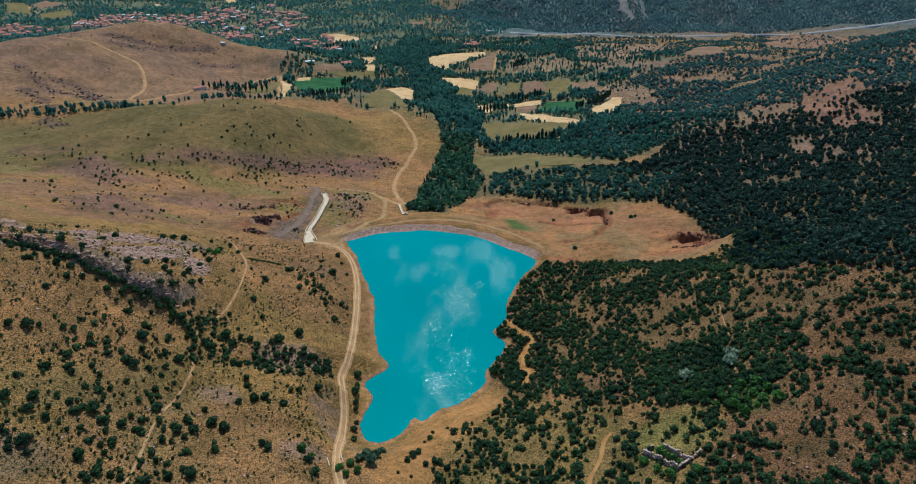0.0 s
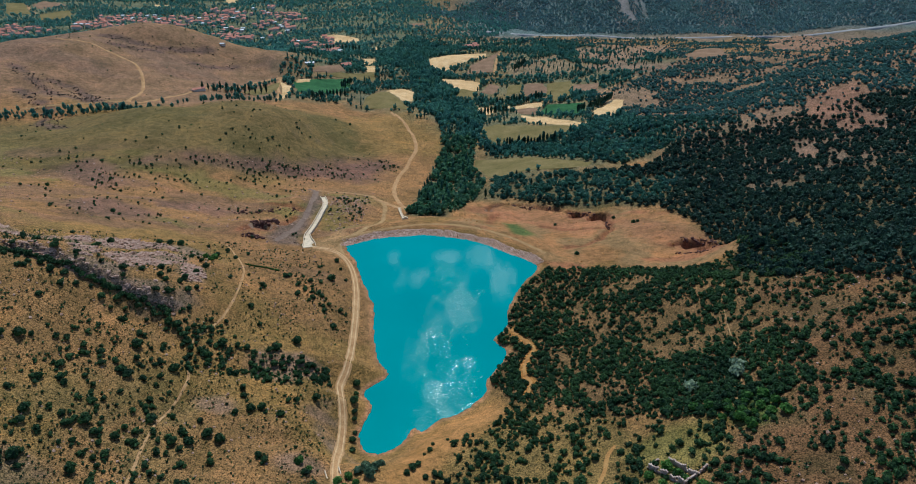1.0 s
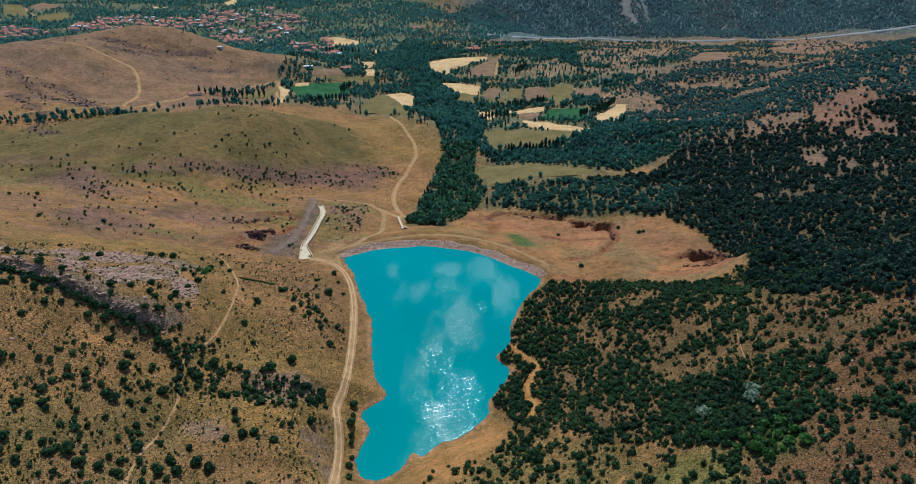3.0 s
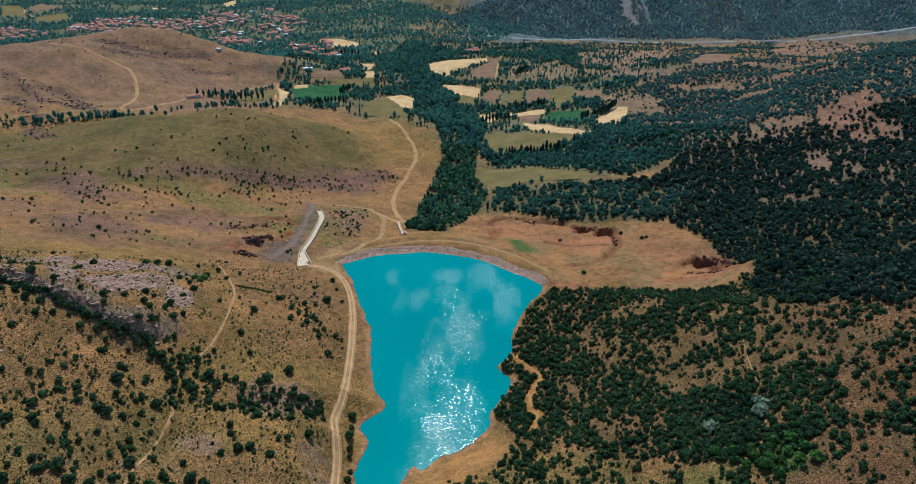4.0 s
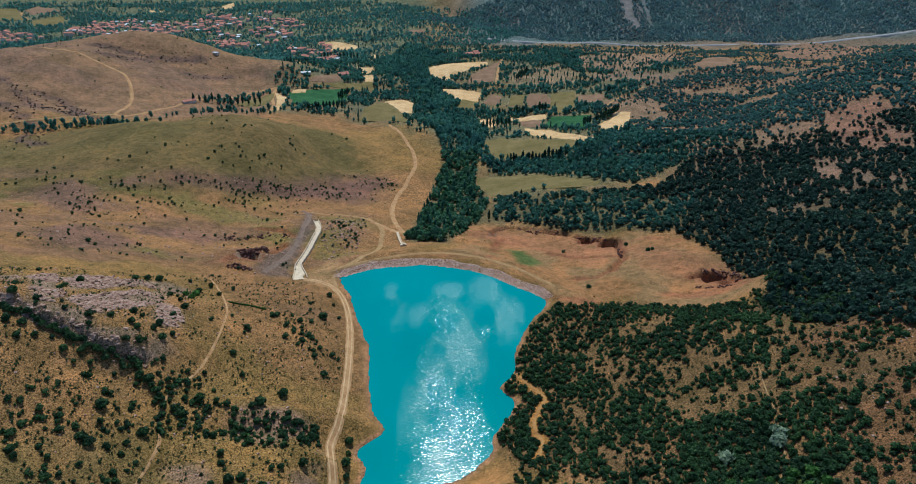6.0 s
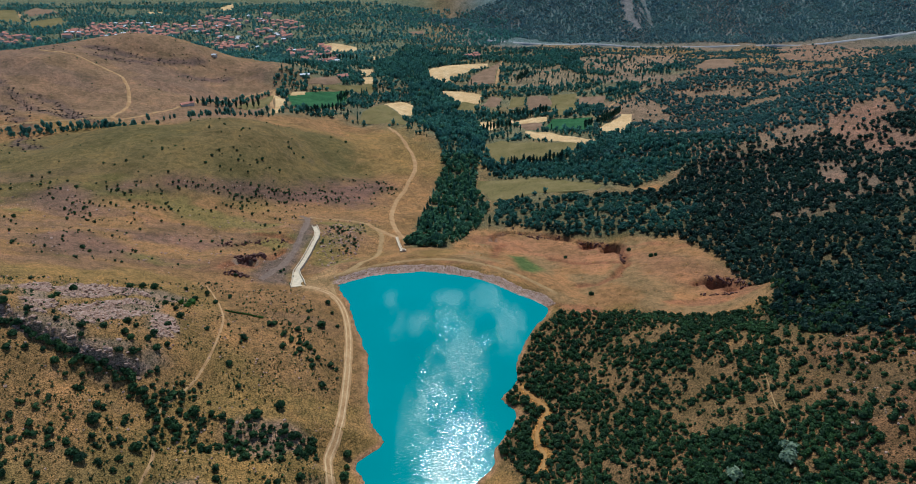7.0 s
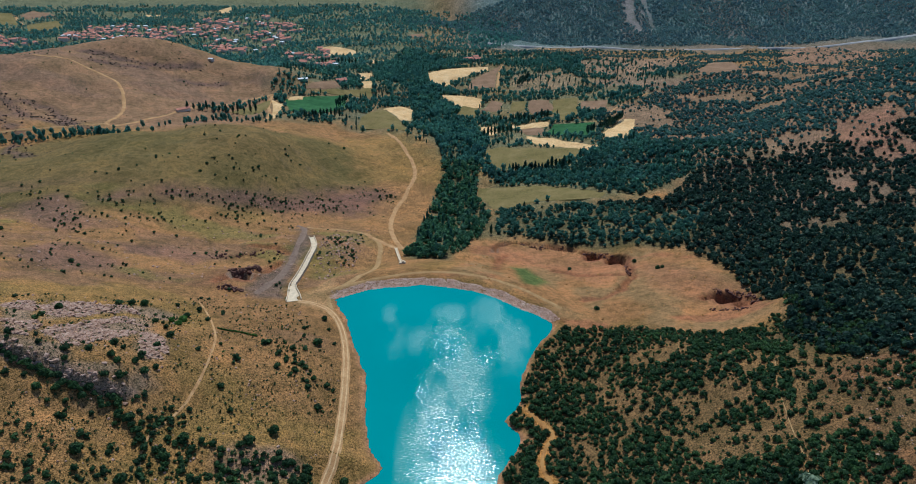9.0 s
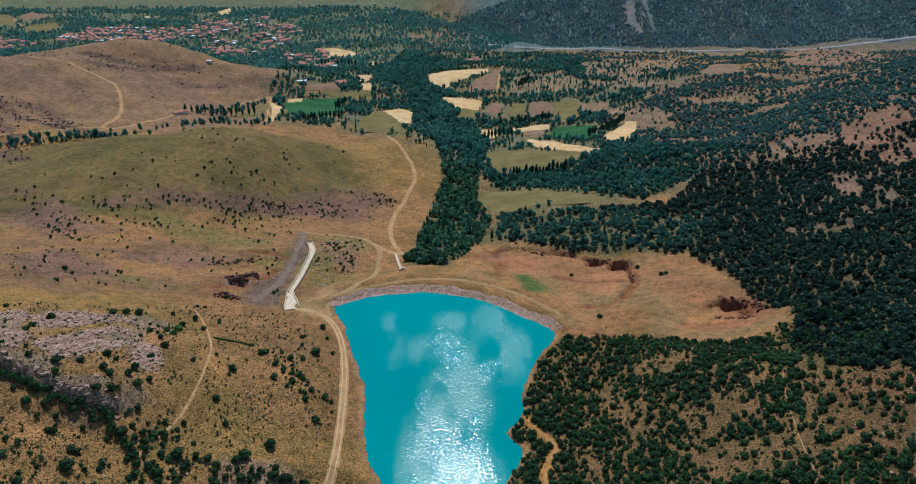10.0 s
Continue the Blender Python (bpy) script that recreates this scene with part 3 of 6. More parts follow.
def bareness():
    """Where soil lies bare, with no tufts."""
    d = polygon_distance(GX, GY, LAKE_RING)
    wear = fractal(GX, GY, 14, 47)
    bare = 1 - ease(-4, 4, polygon_distance(GX, GY, BARE) + 6 * (wear - 0.5))
    for ring in (BANK_SOIL, SCREE):
        bare = np.maximum(bare, 1 - ease(-4, 4, polygon_distance(GX, GY, ring) + 6 * (wear - 0.5)))
    bare = np.maximum(bare, (1 - ease(3, 7, d + 4 * (wear - 0.5))) * 0.8)
    plateau = (1 - ease(-80, -50, GX)) * ease(330, 380, GY) * (1 - ease(1020, 1100, GY))
    bare = np.maximum(bare, 0.75 * plateau)
    return np.maximum(bare, 0.8 * (1 - ease(-15, 15, polygon_distance(GX, GY, OLIVE_HILL))))


def ground_sheet():
    rows, cols = GX.shape
    index = np.arange(rows * cols).reshape(rows, cols)
    faces = np.stack([index[:-1, :-1], index[:-1, 1:], index[1:, 1:], index[1:, :-1]], -1).reshape(-1, 4)
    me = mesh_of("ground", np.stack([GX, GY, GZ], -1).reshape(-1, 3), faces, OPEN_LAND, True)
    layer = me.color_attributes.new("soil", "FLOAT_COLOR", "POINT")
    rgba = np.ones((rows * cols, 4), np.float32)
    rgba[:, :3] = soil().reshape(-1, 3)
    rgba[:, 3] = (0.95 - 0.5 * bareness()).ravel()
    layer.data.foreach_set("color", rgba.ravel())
    return tagged(new("ground", me), "dry grass hills, bare orange soil and valley floor", "ground", kind="structure")


ground_sheet()


# where the wind roughens the water: a broad lane down the middle, and single puffs
WIND_LANE = [(-25, 393), (-15, 400), (-1, 398), (3, 387), (7, 403), (18, 407), (30, 393), (33, 373), (30, 356), (25, 342), (17, 338), (14, 317), (13, 273), (13, 240), (-23, 240), (-25, 273), (-28, 303), (-26, 334), (-20, 362)]
PUFFS = [(-40, 393, 6, 12, 0.6), (-36, 372, 7, 24, 0.5), (-8, 396, 8, 8, 0.9), (17, 396, 9, 14, 1.1), (26, 372, 8, 20, 0.9), (-20, 372, 10, 14, 0.6)]


def water_sheet():
    """The lake's surface; the attribute gust says where the wind raises waves, ripple where it raises ripples too small to tell apart."""
    xs, ys = np.arange(-84, 58, 1.0), np.arange(222, 436, 1.0)
    x, y = np.meshgrid(xs, ys)
    wisps = fractal(x, y * 0.5, 11, 91, 5)
    gust = (0.72 + 0.28 * ease(290, 375, y)) * (1 - ease(-15, 13, polygon_distance(x, y, WIND_LANE) + 13 * (fractal(x, y * 0.5, 12, 94, 5) - 0.5)))
    for cx, cy, rx, ry, force in PUFFS:
        gust = np.maximum(gust, force * np.exp(-(((x - cx) / rx) ** 2 + ((y - cy) / ry) ** 2)))
    gust = np.clip(gust * (0.5 + 0.62 * ease(0.3, 0.68, wisps)) * (0.7 + 0.6 * fractal(x, y * 0.6, 3.5, 96, 2)), 0.0, 1)
    veil = fractal(x, y * 0.35, 13, 97, 5)
    ripple = 0.42 * (1 - ease(-14, 14, polygon_distance(x, y, WIND_LANE) + 16 * (fractal(x, y * 0.5, 14, 98, 5) - 0.5)))
    for cx, cy, rx, ry, force in PUFFS:
        ripple = np.maximum(ripple, force * np.exp(-(((x - cx) / (rx * 1.4)) ** 2 + ((y - cy) / (ry * 1.3)) ** 2)))
    ripple = np.clip(ripple * (0.3 + 1.2 * ease(0.3, 0.68, veil)) * (0.75 + 0.5 * fractal(x, y * 0.6, 3.0, 99, 2)), 0, 1)
    index = np.arange(x.size).reshape(x.shape)
    faces = np.stack([index[:-1, :-1], index[:-1, 1:], index[1:, 1:], index[1:, :-1]], -1).reshape(-1, 4)
    centre = polygon_distance((x[:-1, :-1] + 0.5).ravel(), (y[:-1, :-1] + 0.5).ravel(), LAKE_RING)
    me = mesh_of("water", np.stack([x, y, 0 * x], -1).reshape(-1, 3), faces[centre < 4], WATER, True)
    layer = me.attributes.new("gust", "FLOAT", "POINT")
    layer.data.foreach_set("value", gust.astype(np.float32).ravel())
    layer = me.attributes.new("ripple", "FLOAT", "POINT")
    layer.data.foreach_set("value", ripple.astype(np.float32).ravel())
    return tagged(new("water", me), "milky turquoise water of a small reservoir, wind-rippled", "lake", kind="structure")


water_sheet()


# ---- roads and fields, laid on the ground ----
def resampled(line, step):
    pts = np.array(rounded(line, 3), float)
    seg = np.hypot(*np.diff(pts, axis=0).T)
    s = np.concatenate([[0], np.cumsum(seg)])
    at = np.linspace(0, s[-1], max(3, int(s[-1] / step)))
    return np.stack([np.interp(at, s, pts[:, 0]), np.interp(at, s, pts[:, 1])], -1)


def ribbon(name, line, width, mat, label, lift=0.14, step=2.0, ragged=0.25, seed=1, category="road", aside=0.0, parent=None):
    """A road laid on the ground, with uneven edges."""
    pts = resampled(line, step)
    way = np.gradient(pts, axis=0)
    way /= np.linalg.norm(way, axis=1, keepdims=True) + 1e-9
    side = np.stack([-way[:, 1], way[:, 0]], -1)
    verts, cols = [], 5
    run = np.arange(len(pts)) * step
    for k in range(cols):
        off = (k / (cols - 1) - 0.5) * width
        if k in (0, cols - 1):
            off = off * (1 + ragged * 2 * (fractal(run, run * 0 + k * 50 + seed * 9, 9, 71) - 0.5))
        else:
            off = off + 0 * run
        p = pts + side * (np.asarray(off) + aside + 0.25 * bool(aside) * (fractal(run, run * 0 + 7, 14, 73) - 0.5))[:, None]
        sunk = -max(0.1, lift - 0.02) if k in (0, cols - 1) else (0.0 if k == 2 else -0.03)
        verts.append(np.stack([p[:, 0], p[:, 1], on_ground(p[:, 0], p[:, 1]) + lift + sunk], -1))
    if lift > 1:
        for strip in verts[1:-1]:
            strip[:, 2] = np.convolve(np.pad(strip[:, 2], 7, "edge"), np.ones(15) / 15, "valid")
    verts = np.stack(verts, 1).reshape(-1, 3)
    index = np.arange(len(verts)).reshape(-1, cols)
    faces = np.stack([index[:-1, :-1], index[:-1, 1:], index[1:, 1:], index[1:, :-1]], -1).reshape(-1, 4)
    ob = new(name, mesh_of(name, verts, faces[:, ::-1], mat, True))
    if parent:
        ob.parent = parent
        return tagged(ob, label)
    return tagged(ob, label, category, kind="structure")


LAKE_ROAD = [(-38, 160), (-42, 184), (-47, 198), (-50, 229), (-51, 246), (-54, 260), (-56, 268), (-53, 280), (-54, 304), (-56, 332), (-59, 358), (-64, 380), (-72, 396), (-82, 402), (-92, 404)]
CREST_ROAD = [(-72, 397), (-77, 410), (-71, 420), (-48, 430), (-25, 436), (-1, 435), (20, 426), (38, 413), (54, 395)]
BACK_ROAD = [(-76, 414), (-64, 426), (-54, 444), (-55, 484), (-56, 510), (-65, 528), (-78, 535), (-92, 538), (-113, 536)]
LINK_ROAD = [(-70, 532), (-60, 520), (-50, 508), (-40, 503)]
GRAVEL_ROAD = [(-120, 536), (-113, 532), (-109, 508), (-107, 474), (-109, 440), (-116, 408)]
VALLEY_ROAD = [(-38, 498), (-47, 518), (-54, 552), (-55, 595), (-50, 617), (-46, 648), (-41, 694), (-47, 736), (-57, 772), (-69, 804), (-79, 827)]
HILL_ROAD = [(-504, 924), (-493, 921), (-458, 919), (-443, 916), (-416, 907), (-395, 890), (-376, 857), (-363, 826), (-352, 792), (-346, 755), (-347, 740), (-336, 738), (-325, 762), (-318, 803), (-304, 835), (-283, 900), (-238, 965)]
UPPER_TRACK = [(-449, 684), (-422, 699), (-404, 708), (-379, 718), (-346, 742)]
FARM_ROAD = [(-238, 965), (-231, 912), (-220, 879), (-219, 844)]
FOOTPATH = [(-113, 160), (-113, 185), (-115, 199), (-115, 216), (-113, 233), (-113, 244), (-119, 258), (-119, 267), (-116, 275), (-112, 287), (-111, 303), (-112, 323), (-116, 342), (-129, 370), (-140, 387)]
POINT_TRACK = [(27, 316), (36, 302), (38, 296), (33, 289), (30, 279), (33, 266), (30, 255)]
SLOPE_TRACK = [(38, 160), (44, 174), (46, 182), (51, 190), (53, 198), (57, 203)]
STREAM_PATH = [(129, 305), (122, 286), (115, 254), (111, 235), (107, 218), (96, 202)]
HIGHWAY = [(60, 1500), (120, 1471), (199, 1450), (251, 1465), (294, 1460), (340, 1430), (404, 1410), (505, 1400), (594, 1411), (658, 1408), (746, 1431), (812, 1450), (903, 1478), (1200, 1520)]
RIDGE_TRACK = [(360, 1230), (371, 1136), (407, 1111), (445, 1095), (498, 1079), (569, 1135), (623, 1156), (774, 1336)]
FIELD_LANE = [(178, 905), (195, 931), (212, 960), (232, 967), (246, 979)]
FAR_LANE = [(-1100, 1913), (-1040, 1815), (-976, 1724)]
LANE = [(57, 1097), (65, 1197), (74, 1264), (100, 1310), (128, 1339)]
lake_road = ribbon("road_1", LAKE_ROAD, 3.9, DIRT_ROAD, "pale dirt road with worn wheel ruts along the lake")
for aside in (-0.95, 0.95):
    ribbon("wheel_rut", LAKE_ROAD, 0.75, PALE_RUT, "pale worn wheel rut", 0.26, 2.0, 0.4, 21, aside=aside, parent=lake_road)
ribbon("road_2", CREST_ROAD, 2.4, TRACK, "grassy track along the crest of the dam", seed=2)
ribbon("road_3", BACK_ROAD, 3.2, TRACK, "dirt track round the back of the dam", seed=3)
ribbon("road_4", LINK_ROAD, 3.6, DIRT_ROAD, "short dirt link below the dam", seed=4, lift=0.18)
ribbon("road_5", GRAVEL_ROAD, 3.8, GREY_GRAVEL, "grey gravel road beside the spillway", ragged=0.5, seed=5)
ribbon("road_6", VALLEY_ROAD, 3.6, DIRT_ROAD, "pale dirt road down the valley", lift=0.3, seed=6)
ribbon("road_7", HILL_ROAD, 3.8, DIRT_ROAD, "pale dirt road winding over the far hill", lift=0.5, step=4, seed=7)
ribbon("road_8", UPPER_TRACK, 3.0, TRACK, "dirt track up the far hill", lift=0.4, step=4, seed=8)
ribbon("road_9", FARM_ROAD, 4.0, DIRT_ROAD, "pale farm road between the fields", lift=0.4, step=4, seed=9)
ribbon("road_10", FOOTPATH, 1.0, DIRT_ROAD, "narrow footpath across the dry slope", ragged=0.5, seed=10)
ribbon("road_11", POINT_TRACK, 1.7, ORANGE_SOIL, "bare orange track among the shrubs", ragged=0.9, seed=11)
ribbon("road_12", SLOPE_TRACK, 1.5, ORANGE_SOIL, "worn dirt track in dry grass", lift=0.1, ragged=0.95, seed=12)
ribbon("road_13", STREAM_PATH, 0.42, TRACK, "thin path down the wooded slope", lift=0.1, ragged=0.9, seed=13)
ribbon("road_14", HIGHWAY, 6.5, ASPHALT, "pale asphalt highway along the mountain's foot", lift=1.6, step=8, ragged=0.05, seed=14)
ribbon("road_15", LANE, 4.0, DIRT_ROAD, "pale field lane", lift=0.6, step=5, seed=15)
ribbon("road_17", RIDGE_TRACK, 3.6, TRACK, "dirt track over the brown far slope", lift=0.6, step=5, seed=17)
ribbon("road_18", FIELD_LANE, 3.0, DIRT_ROAD, "short pale lane between plots", lift=0.5, step=4, seed=18)
ribbon("road_19", FAR_LANE, 7.0, DIRT_ROAD, "pale road beyond the village", lift=1.0, step=8, seed=19)


def field(name, ring, mat, label, lift=0.35, step=4.0):
    """A field as a sheet on the ground, cut to its ring row by row."""
    ys = [p[1] for p in ring]
    rows = np.linspace(min(ys) + 0.3, max(ys) - 0.3, max(4, int((max(ys) - min(ys)) / step)))
    verts, faces, cols = [], [], 14
    for y in rows:
        xs = [ax + (y - ay) / (by - ay) * (bx - ax) for (ax, ay), (bx, by) in zip(ring, ring[1:] + ring[:1]) if (ay > y) != (by > y)]
        a, b = min(xs), max(xs)
        a, b = a + 1.5 * (value_noise(a, y, 9, 5) - 0.5), b + 1.5 * (value_noise(b, y, 9, 6) - 0.5)
        for x in np.linspace(a, b, cols):
            verts.append((x, y, 0))
    verts = np.array(verts)
    verts[:, 2] = on_ground(verts[:, 0], verts[:, 1]) + lift
    index = np.arange(len(verts)).reshape(-1, cols)
    rim = np.concatenate([index[0], index[-1], index[:, 0], index[:, -1]])
    verts[rim, 2] -= lift - 0.03
    faces = np.stack([index[:-1, :-1], index[:-1, 1:], index[1:, 1:], index[1:, :-1]], -1).reshape(-1, 4)
    FIELD_RINGS.append(ring)
    return tagged(new(name, mesh_of(name, verts, faces, mat, True)), label, "field", kind="structure")


FIELD_RINGS = []
FIELDS = [
    (STUBBLE, "pale harvested wheat field", [(-48, 1220), (-11, 1238), (19, 1255), (50, 1254), (50, 1226), (28, 1197), (8, 1171), (-11, 1154), (-12, 1119), (-29, 1113), (-44, 1159)]),
    (STUBBLE, "pale harvested wheat field", [(-22, 1070), (7, 1073), (33, 1042), (30, 1002), (15, 994), (3, 994), (-10, 1012), (-21, 1035)]),
    (STUBBLE, "narrow strip of pale stubble", [(62, 917), (106, 883), (106, 866), (93, 866), (64, 891)]),
    (FALLOW, "brown fallow plot", [(64, 890), (100, 862), (94, 838), (77, 843)]),
    (STUBBLE, "long strip of pale stubble", [(76, 839), (102, 818), (118, 784), (143, 762), (139, 749), (115, 764), (83, 793), (76, 813)]),
    (STUBBLE, "pale stubble field with a few trees", [(152, 801), (174, 837), (187, 868), (205, 868), (197, 838), (171, 768), (156, 778)]),
    (CROP, "bright green irrigated crop", [(111, 870), (157, 861), (148, 807), (137, 800), (98, 840)]),
    (CROP, "green crop plots between tree rows", [(-219, 953), (-178, 976), (-151, 1007), (-137, 912), (-157, 891), (-202, 895)]),
    (STUBBLE, "small pale stubble plot", [(26, 899), (48, 910), (43, 849), (26, 846)]),
]
for k, (mat, label, ring) in enumerate(FIELDS):
    field(f"field_{k + 1}", ring, mat, label)
MORE_FIELDS = [
    (MEADOW, "dry olive meadow", [(26, 772), (46, 792), (78, 775), (128, 762), (118, 739), (97, 718), (32, 705)]),
    (MEADOW, "dry olive meadow edged by trees", [(16, 661), (55, 653), (93, 639), (122, 610), (114, 599), (78, 605), (36, 615), (28, 602), (16, 643)]),
    (MEADOW, "dry yellow-green plot", [(129, 1015), (164, 1029), (141, 891), (120, 878), (122, 968)]),
    (FALLOW, "brown ploughed plot", [(104, 1017), (124, 1015), (116, 972), (96, 982)]),
    (STUBBLE, "pale stubble beside the valley road", [(-96, 949), (-74, 974), (-59, 957), (-57, 895), (-69, 893)]),
    (MEADOW, "dry meadow beside stubble", [(-115, 882), (-97, 947), (-70, 893), (-57, 829), (-94, 846), (-116, 851)]),
    (STUBBLE, "pale harvested field near the village", [(-274, 1471), (-248, 1474), (-194, 1460), (-191, 1411), (-235, 1385)]),
    (STUBBLE, "small pale plot", [(-151, 1141), (-133, 1163), (-128, 1138), (-141, 1104)]),
]
for k, (mat, label, ring) in enumerate(MORE_FIELDS):
    field(f"field_{k + 10}", ring, mat, label)
FAR_FIELDS = [
    (STUBBLE, "small pale plot by the village", [(-271, 1111), (-234, 1107), (-229, 1088), (-247, 1081)]),
    (MEADOW, "dull green strip along the road", [(-263, 865), (-234, 942), (-227, 909), (-236, 856)]),
    (FALLOW, "bare orange-brown field", [(333, 1057), (388, 1157), (409, 1115), (394, 1047), (340, 1035)]),
    (MEADOW, "broad dull green field beyond the village", [(-1123, 1869), (-1092, 1890), (-985, 1724), (-1022, 1734), (-1047, 1732)]),
    (FALLOW, "tan field beyond the village", [(-1052, 1851), (-1056, 1923), (-943, 1823), (-964, 1806), (-1006, 1801)]),
    (MEADOW, "dull green field beside the village", [(-966, 1724), (-924, 1781), (-866, 1686), (-931, 1661)]),
    (STUBBLE, "pale field among the village trees", [(-746, 1850), (-707, 1848), (-700, 1827), (-733, 1812)]),
    (STUBBLE, "pale orange field above the village", [(-585, 1895), (-571, 1974), (-551, 1876), (-569, 1862)]),
    (STUBBLE, "pale plot among groves", [(-157, 1346), (-130, 1347), (-124, 1275), (-151, 1320)]),
    (FALLOW, "tan plot below the mountain", [(-102, 1590), (-71, 1590), (-66, 1547), (-94, 1555)]),
]
SMALL_PLOTS = [
    (FALLOW, "small brown plot among hedges", [(28, 980), (46, 1032), (62, 1025), (53, 985)]),
    (MEADOW, "grey-green plot among hedges", [(67, 974), (75, 1032), (95, 1019), (85, 975)]),
    (FALLOW, "ploughed brown plot", [(94, 1005), (99, 1020), (125, 1002), (127, 981), (104, 940), (93, 976)]),
    (FALLOW, "brown plot beside a poplar row", [(164, 1002), (198, 988), (184, 935), (152, 921)]),
    (FALLOW, "brown plot by the farmhouse", [(-201, 988), (-193, 1020), (-170, 1056), (-160, 1030), (-178, 1001)]),
    (MEADOW, "dull green plots in rows", [(-190, 985), (-122, 1069), (-118, 1029), (-148, 1009), (-160, 1000)]),
    (STUBBLE, "pale plot beside the farm road", [(-234, 945), (-215, 923), (-211, 895), (-210, 850), (-217, 869), (-222, 900)]),
    (STUBBLE, "small pale plot by tall poplars", [(-140, 1093), (-126, 1107), (-122, 1064), (-132, 1055)]),
    (STUBBLE, "pale strip beside the green crop", [(-216, 960), (-198, 968), (-195, 949), (-215, 946)]),
    (FALLOW, "tan slope between stubble and lane", [(14, 1103), (21, 1160), (60, 1236), (72, 1260), (62, 1203), (54, 1104), (32, 1114)]),
    (MEADOW, "grey-green plot beside stubble", [(5, 1009), (29, 990), (19, 939), (-3, 930)]),
    (MEADOW, "grey-green strip above stubble", [(-42, 1258), (7, 1290), (46, 1275), (6, 1264)]),
    (FALLOW, "small brown triangle by the road", [(-247, 870), (-240, 900), (-232, 868), (-226, 820)]),
]
for k, (mat, label, ring) in enumerate(SMALL_PLOTS):
    field(f"field_{k + 28}", ring, mat, label, lift=0.6, step=5)
for k, (mat, label, ring) in enumerate(FAR_FIELDS):
    field(f"field_{k + 18}", ring, mat, label, lift=0.9, step=8)


# ---- plants ----
def ball(detail):
    """Corners and triangles of a ball of radius one."""
    bm = bmesh.new()
    bmesh.ops.create_icosphere(bm, subdivisions=detail, radius=1.0)
    verts, faces = np.array([v.co[:] for v in bm.verts]), np.array([[v.index for v in f.verts] for f in bm.faces])
    bm.free()
    return verts, faces


BALL = ball(1)
SMALL_BALL = np.array([(1, 0, 0), (-1, 0, 0), (0, 1, 0), (0, -1, 0), (0, 0, 1), (0, 0, -1)], float), np.array([(0, 2, 4), (2, 1, 4), (1, 3, 4), (3, 0, 4), (2, 0, 5), (1, 2, 5), (3, 1, 5), (0, 3, 5)])


def crown_shape(seed, leaves_n, wide=1.0, tall=1.0, lobes=4, leaf=0.3, heart=BALL):
    """A crown of about one metre's radius, standing on z = 0: uneven lobes, covered in small clumps of leaves that stand off at the edge."""
    rng = np.random.default_rng(seed)
    around = rng.uniform(0, 6.283) + np.arange(lobes) * 6.283 / max(1, lobes - 1) + rng.normal(0, 0.3, lobes)
    off, sizes = rng.uniform(0.3, 0.52, lobes), rng.uniform(0.36, 0.52, lobes)
    high = rng.uniform(0.42, 0.8, lobes)
    off[0], sizes[0], high[0] = 0.05, 0.62 if lobes > 1 else 0.74, 0.72
    centres = np.stack([np.cos(around) * off * wide, np.sin(around) * off * wide, high * tall], -1)
    verts, faces, base = [], [], 0
    for c, size in zip(centres, sizes):
        v = heart[0] * (size * wide, size * wide, size * tall) * rng.uniform(0.78, 1.04, (len(heart[0]), 1)) + c
        verts.append(v)
        faces.append(heart[1] + base)
        base += len(v)
    pick = rng.choice(lobes, leaves_n, p=sizes ** 2 / (sizes ** 2).sum())
    way = rng.normal(0, 1, (leaves_n, 3))
    way /= np.linalg.norm(way, axis=1, keepdims=True)
    way[:, 2] = np.where(way[:, 2] < -0.3, -way[:, 2] * 0.7, way[:, 2])
    spot = centres[pick] + way * (sizes[pick] * rng.uniform(0.88, 1.16, leaves_n))[:, None] * (wide, wide, tall)
    n = way + rng.normal(0, 0.5, (leaves_n, 3))
    n /= np.linalg.norm(n, axis=1, keepdims=True)
    u = np.cross(n, (0.3, 0.2, 0.9))
    u /= np.linalg.norm(u, axis=1, keepdims=True) + 1e-9
    v = np.cross(n, u)
    turn = rng.uniform(0, 6.283, leaves_n)
    corners = []
    for k in range(3):
        a = (turn + k * 2.094)[:, None]
        corners.append(spot + (u * np.cos(a) + v * np.sin(a)) * leaf * rng.uniform(0.6, 1.3, (leaves_n, 1)))
    leaf_verts = np.stack(corners, 1).reshape(-1, 3)
    verts.append(leaf_verts)
    faces.append(np.arange(len(leaf_verts)).reshape(-1, 3) + base)
    verts = np.concatenate(verts)
    verts[:, 2] = np.maximum(verts[:, 2], 0.02)
    return verts, np.concatenate(faces)


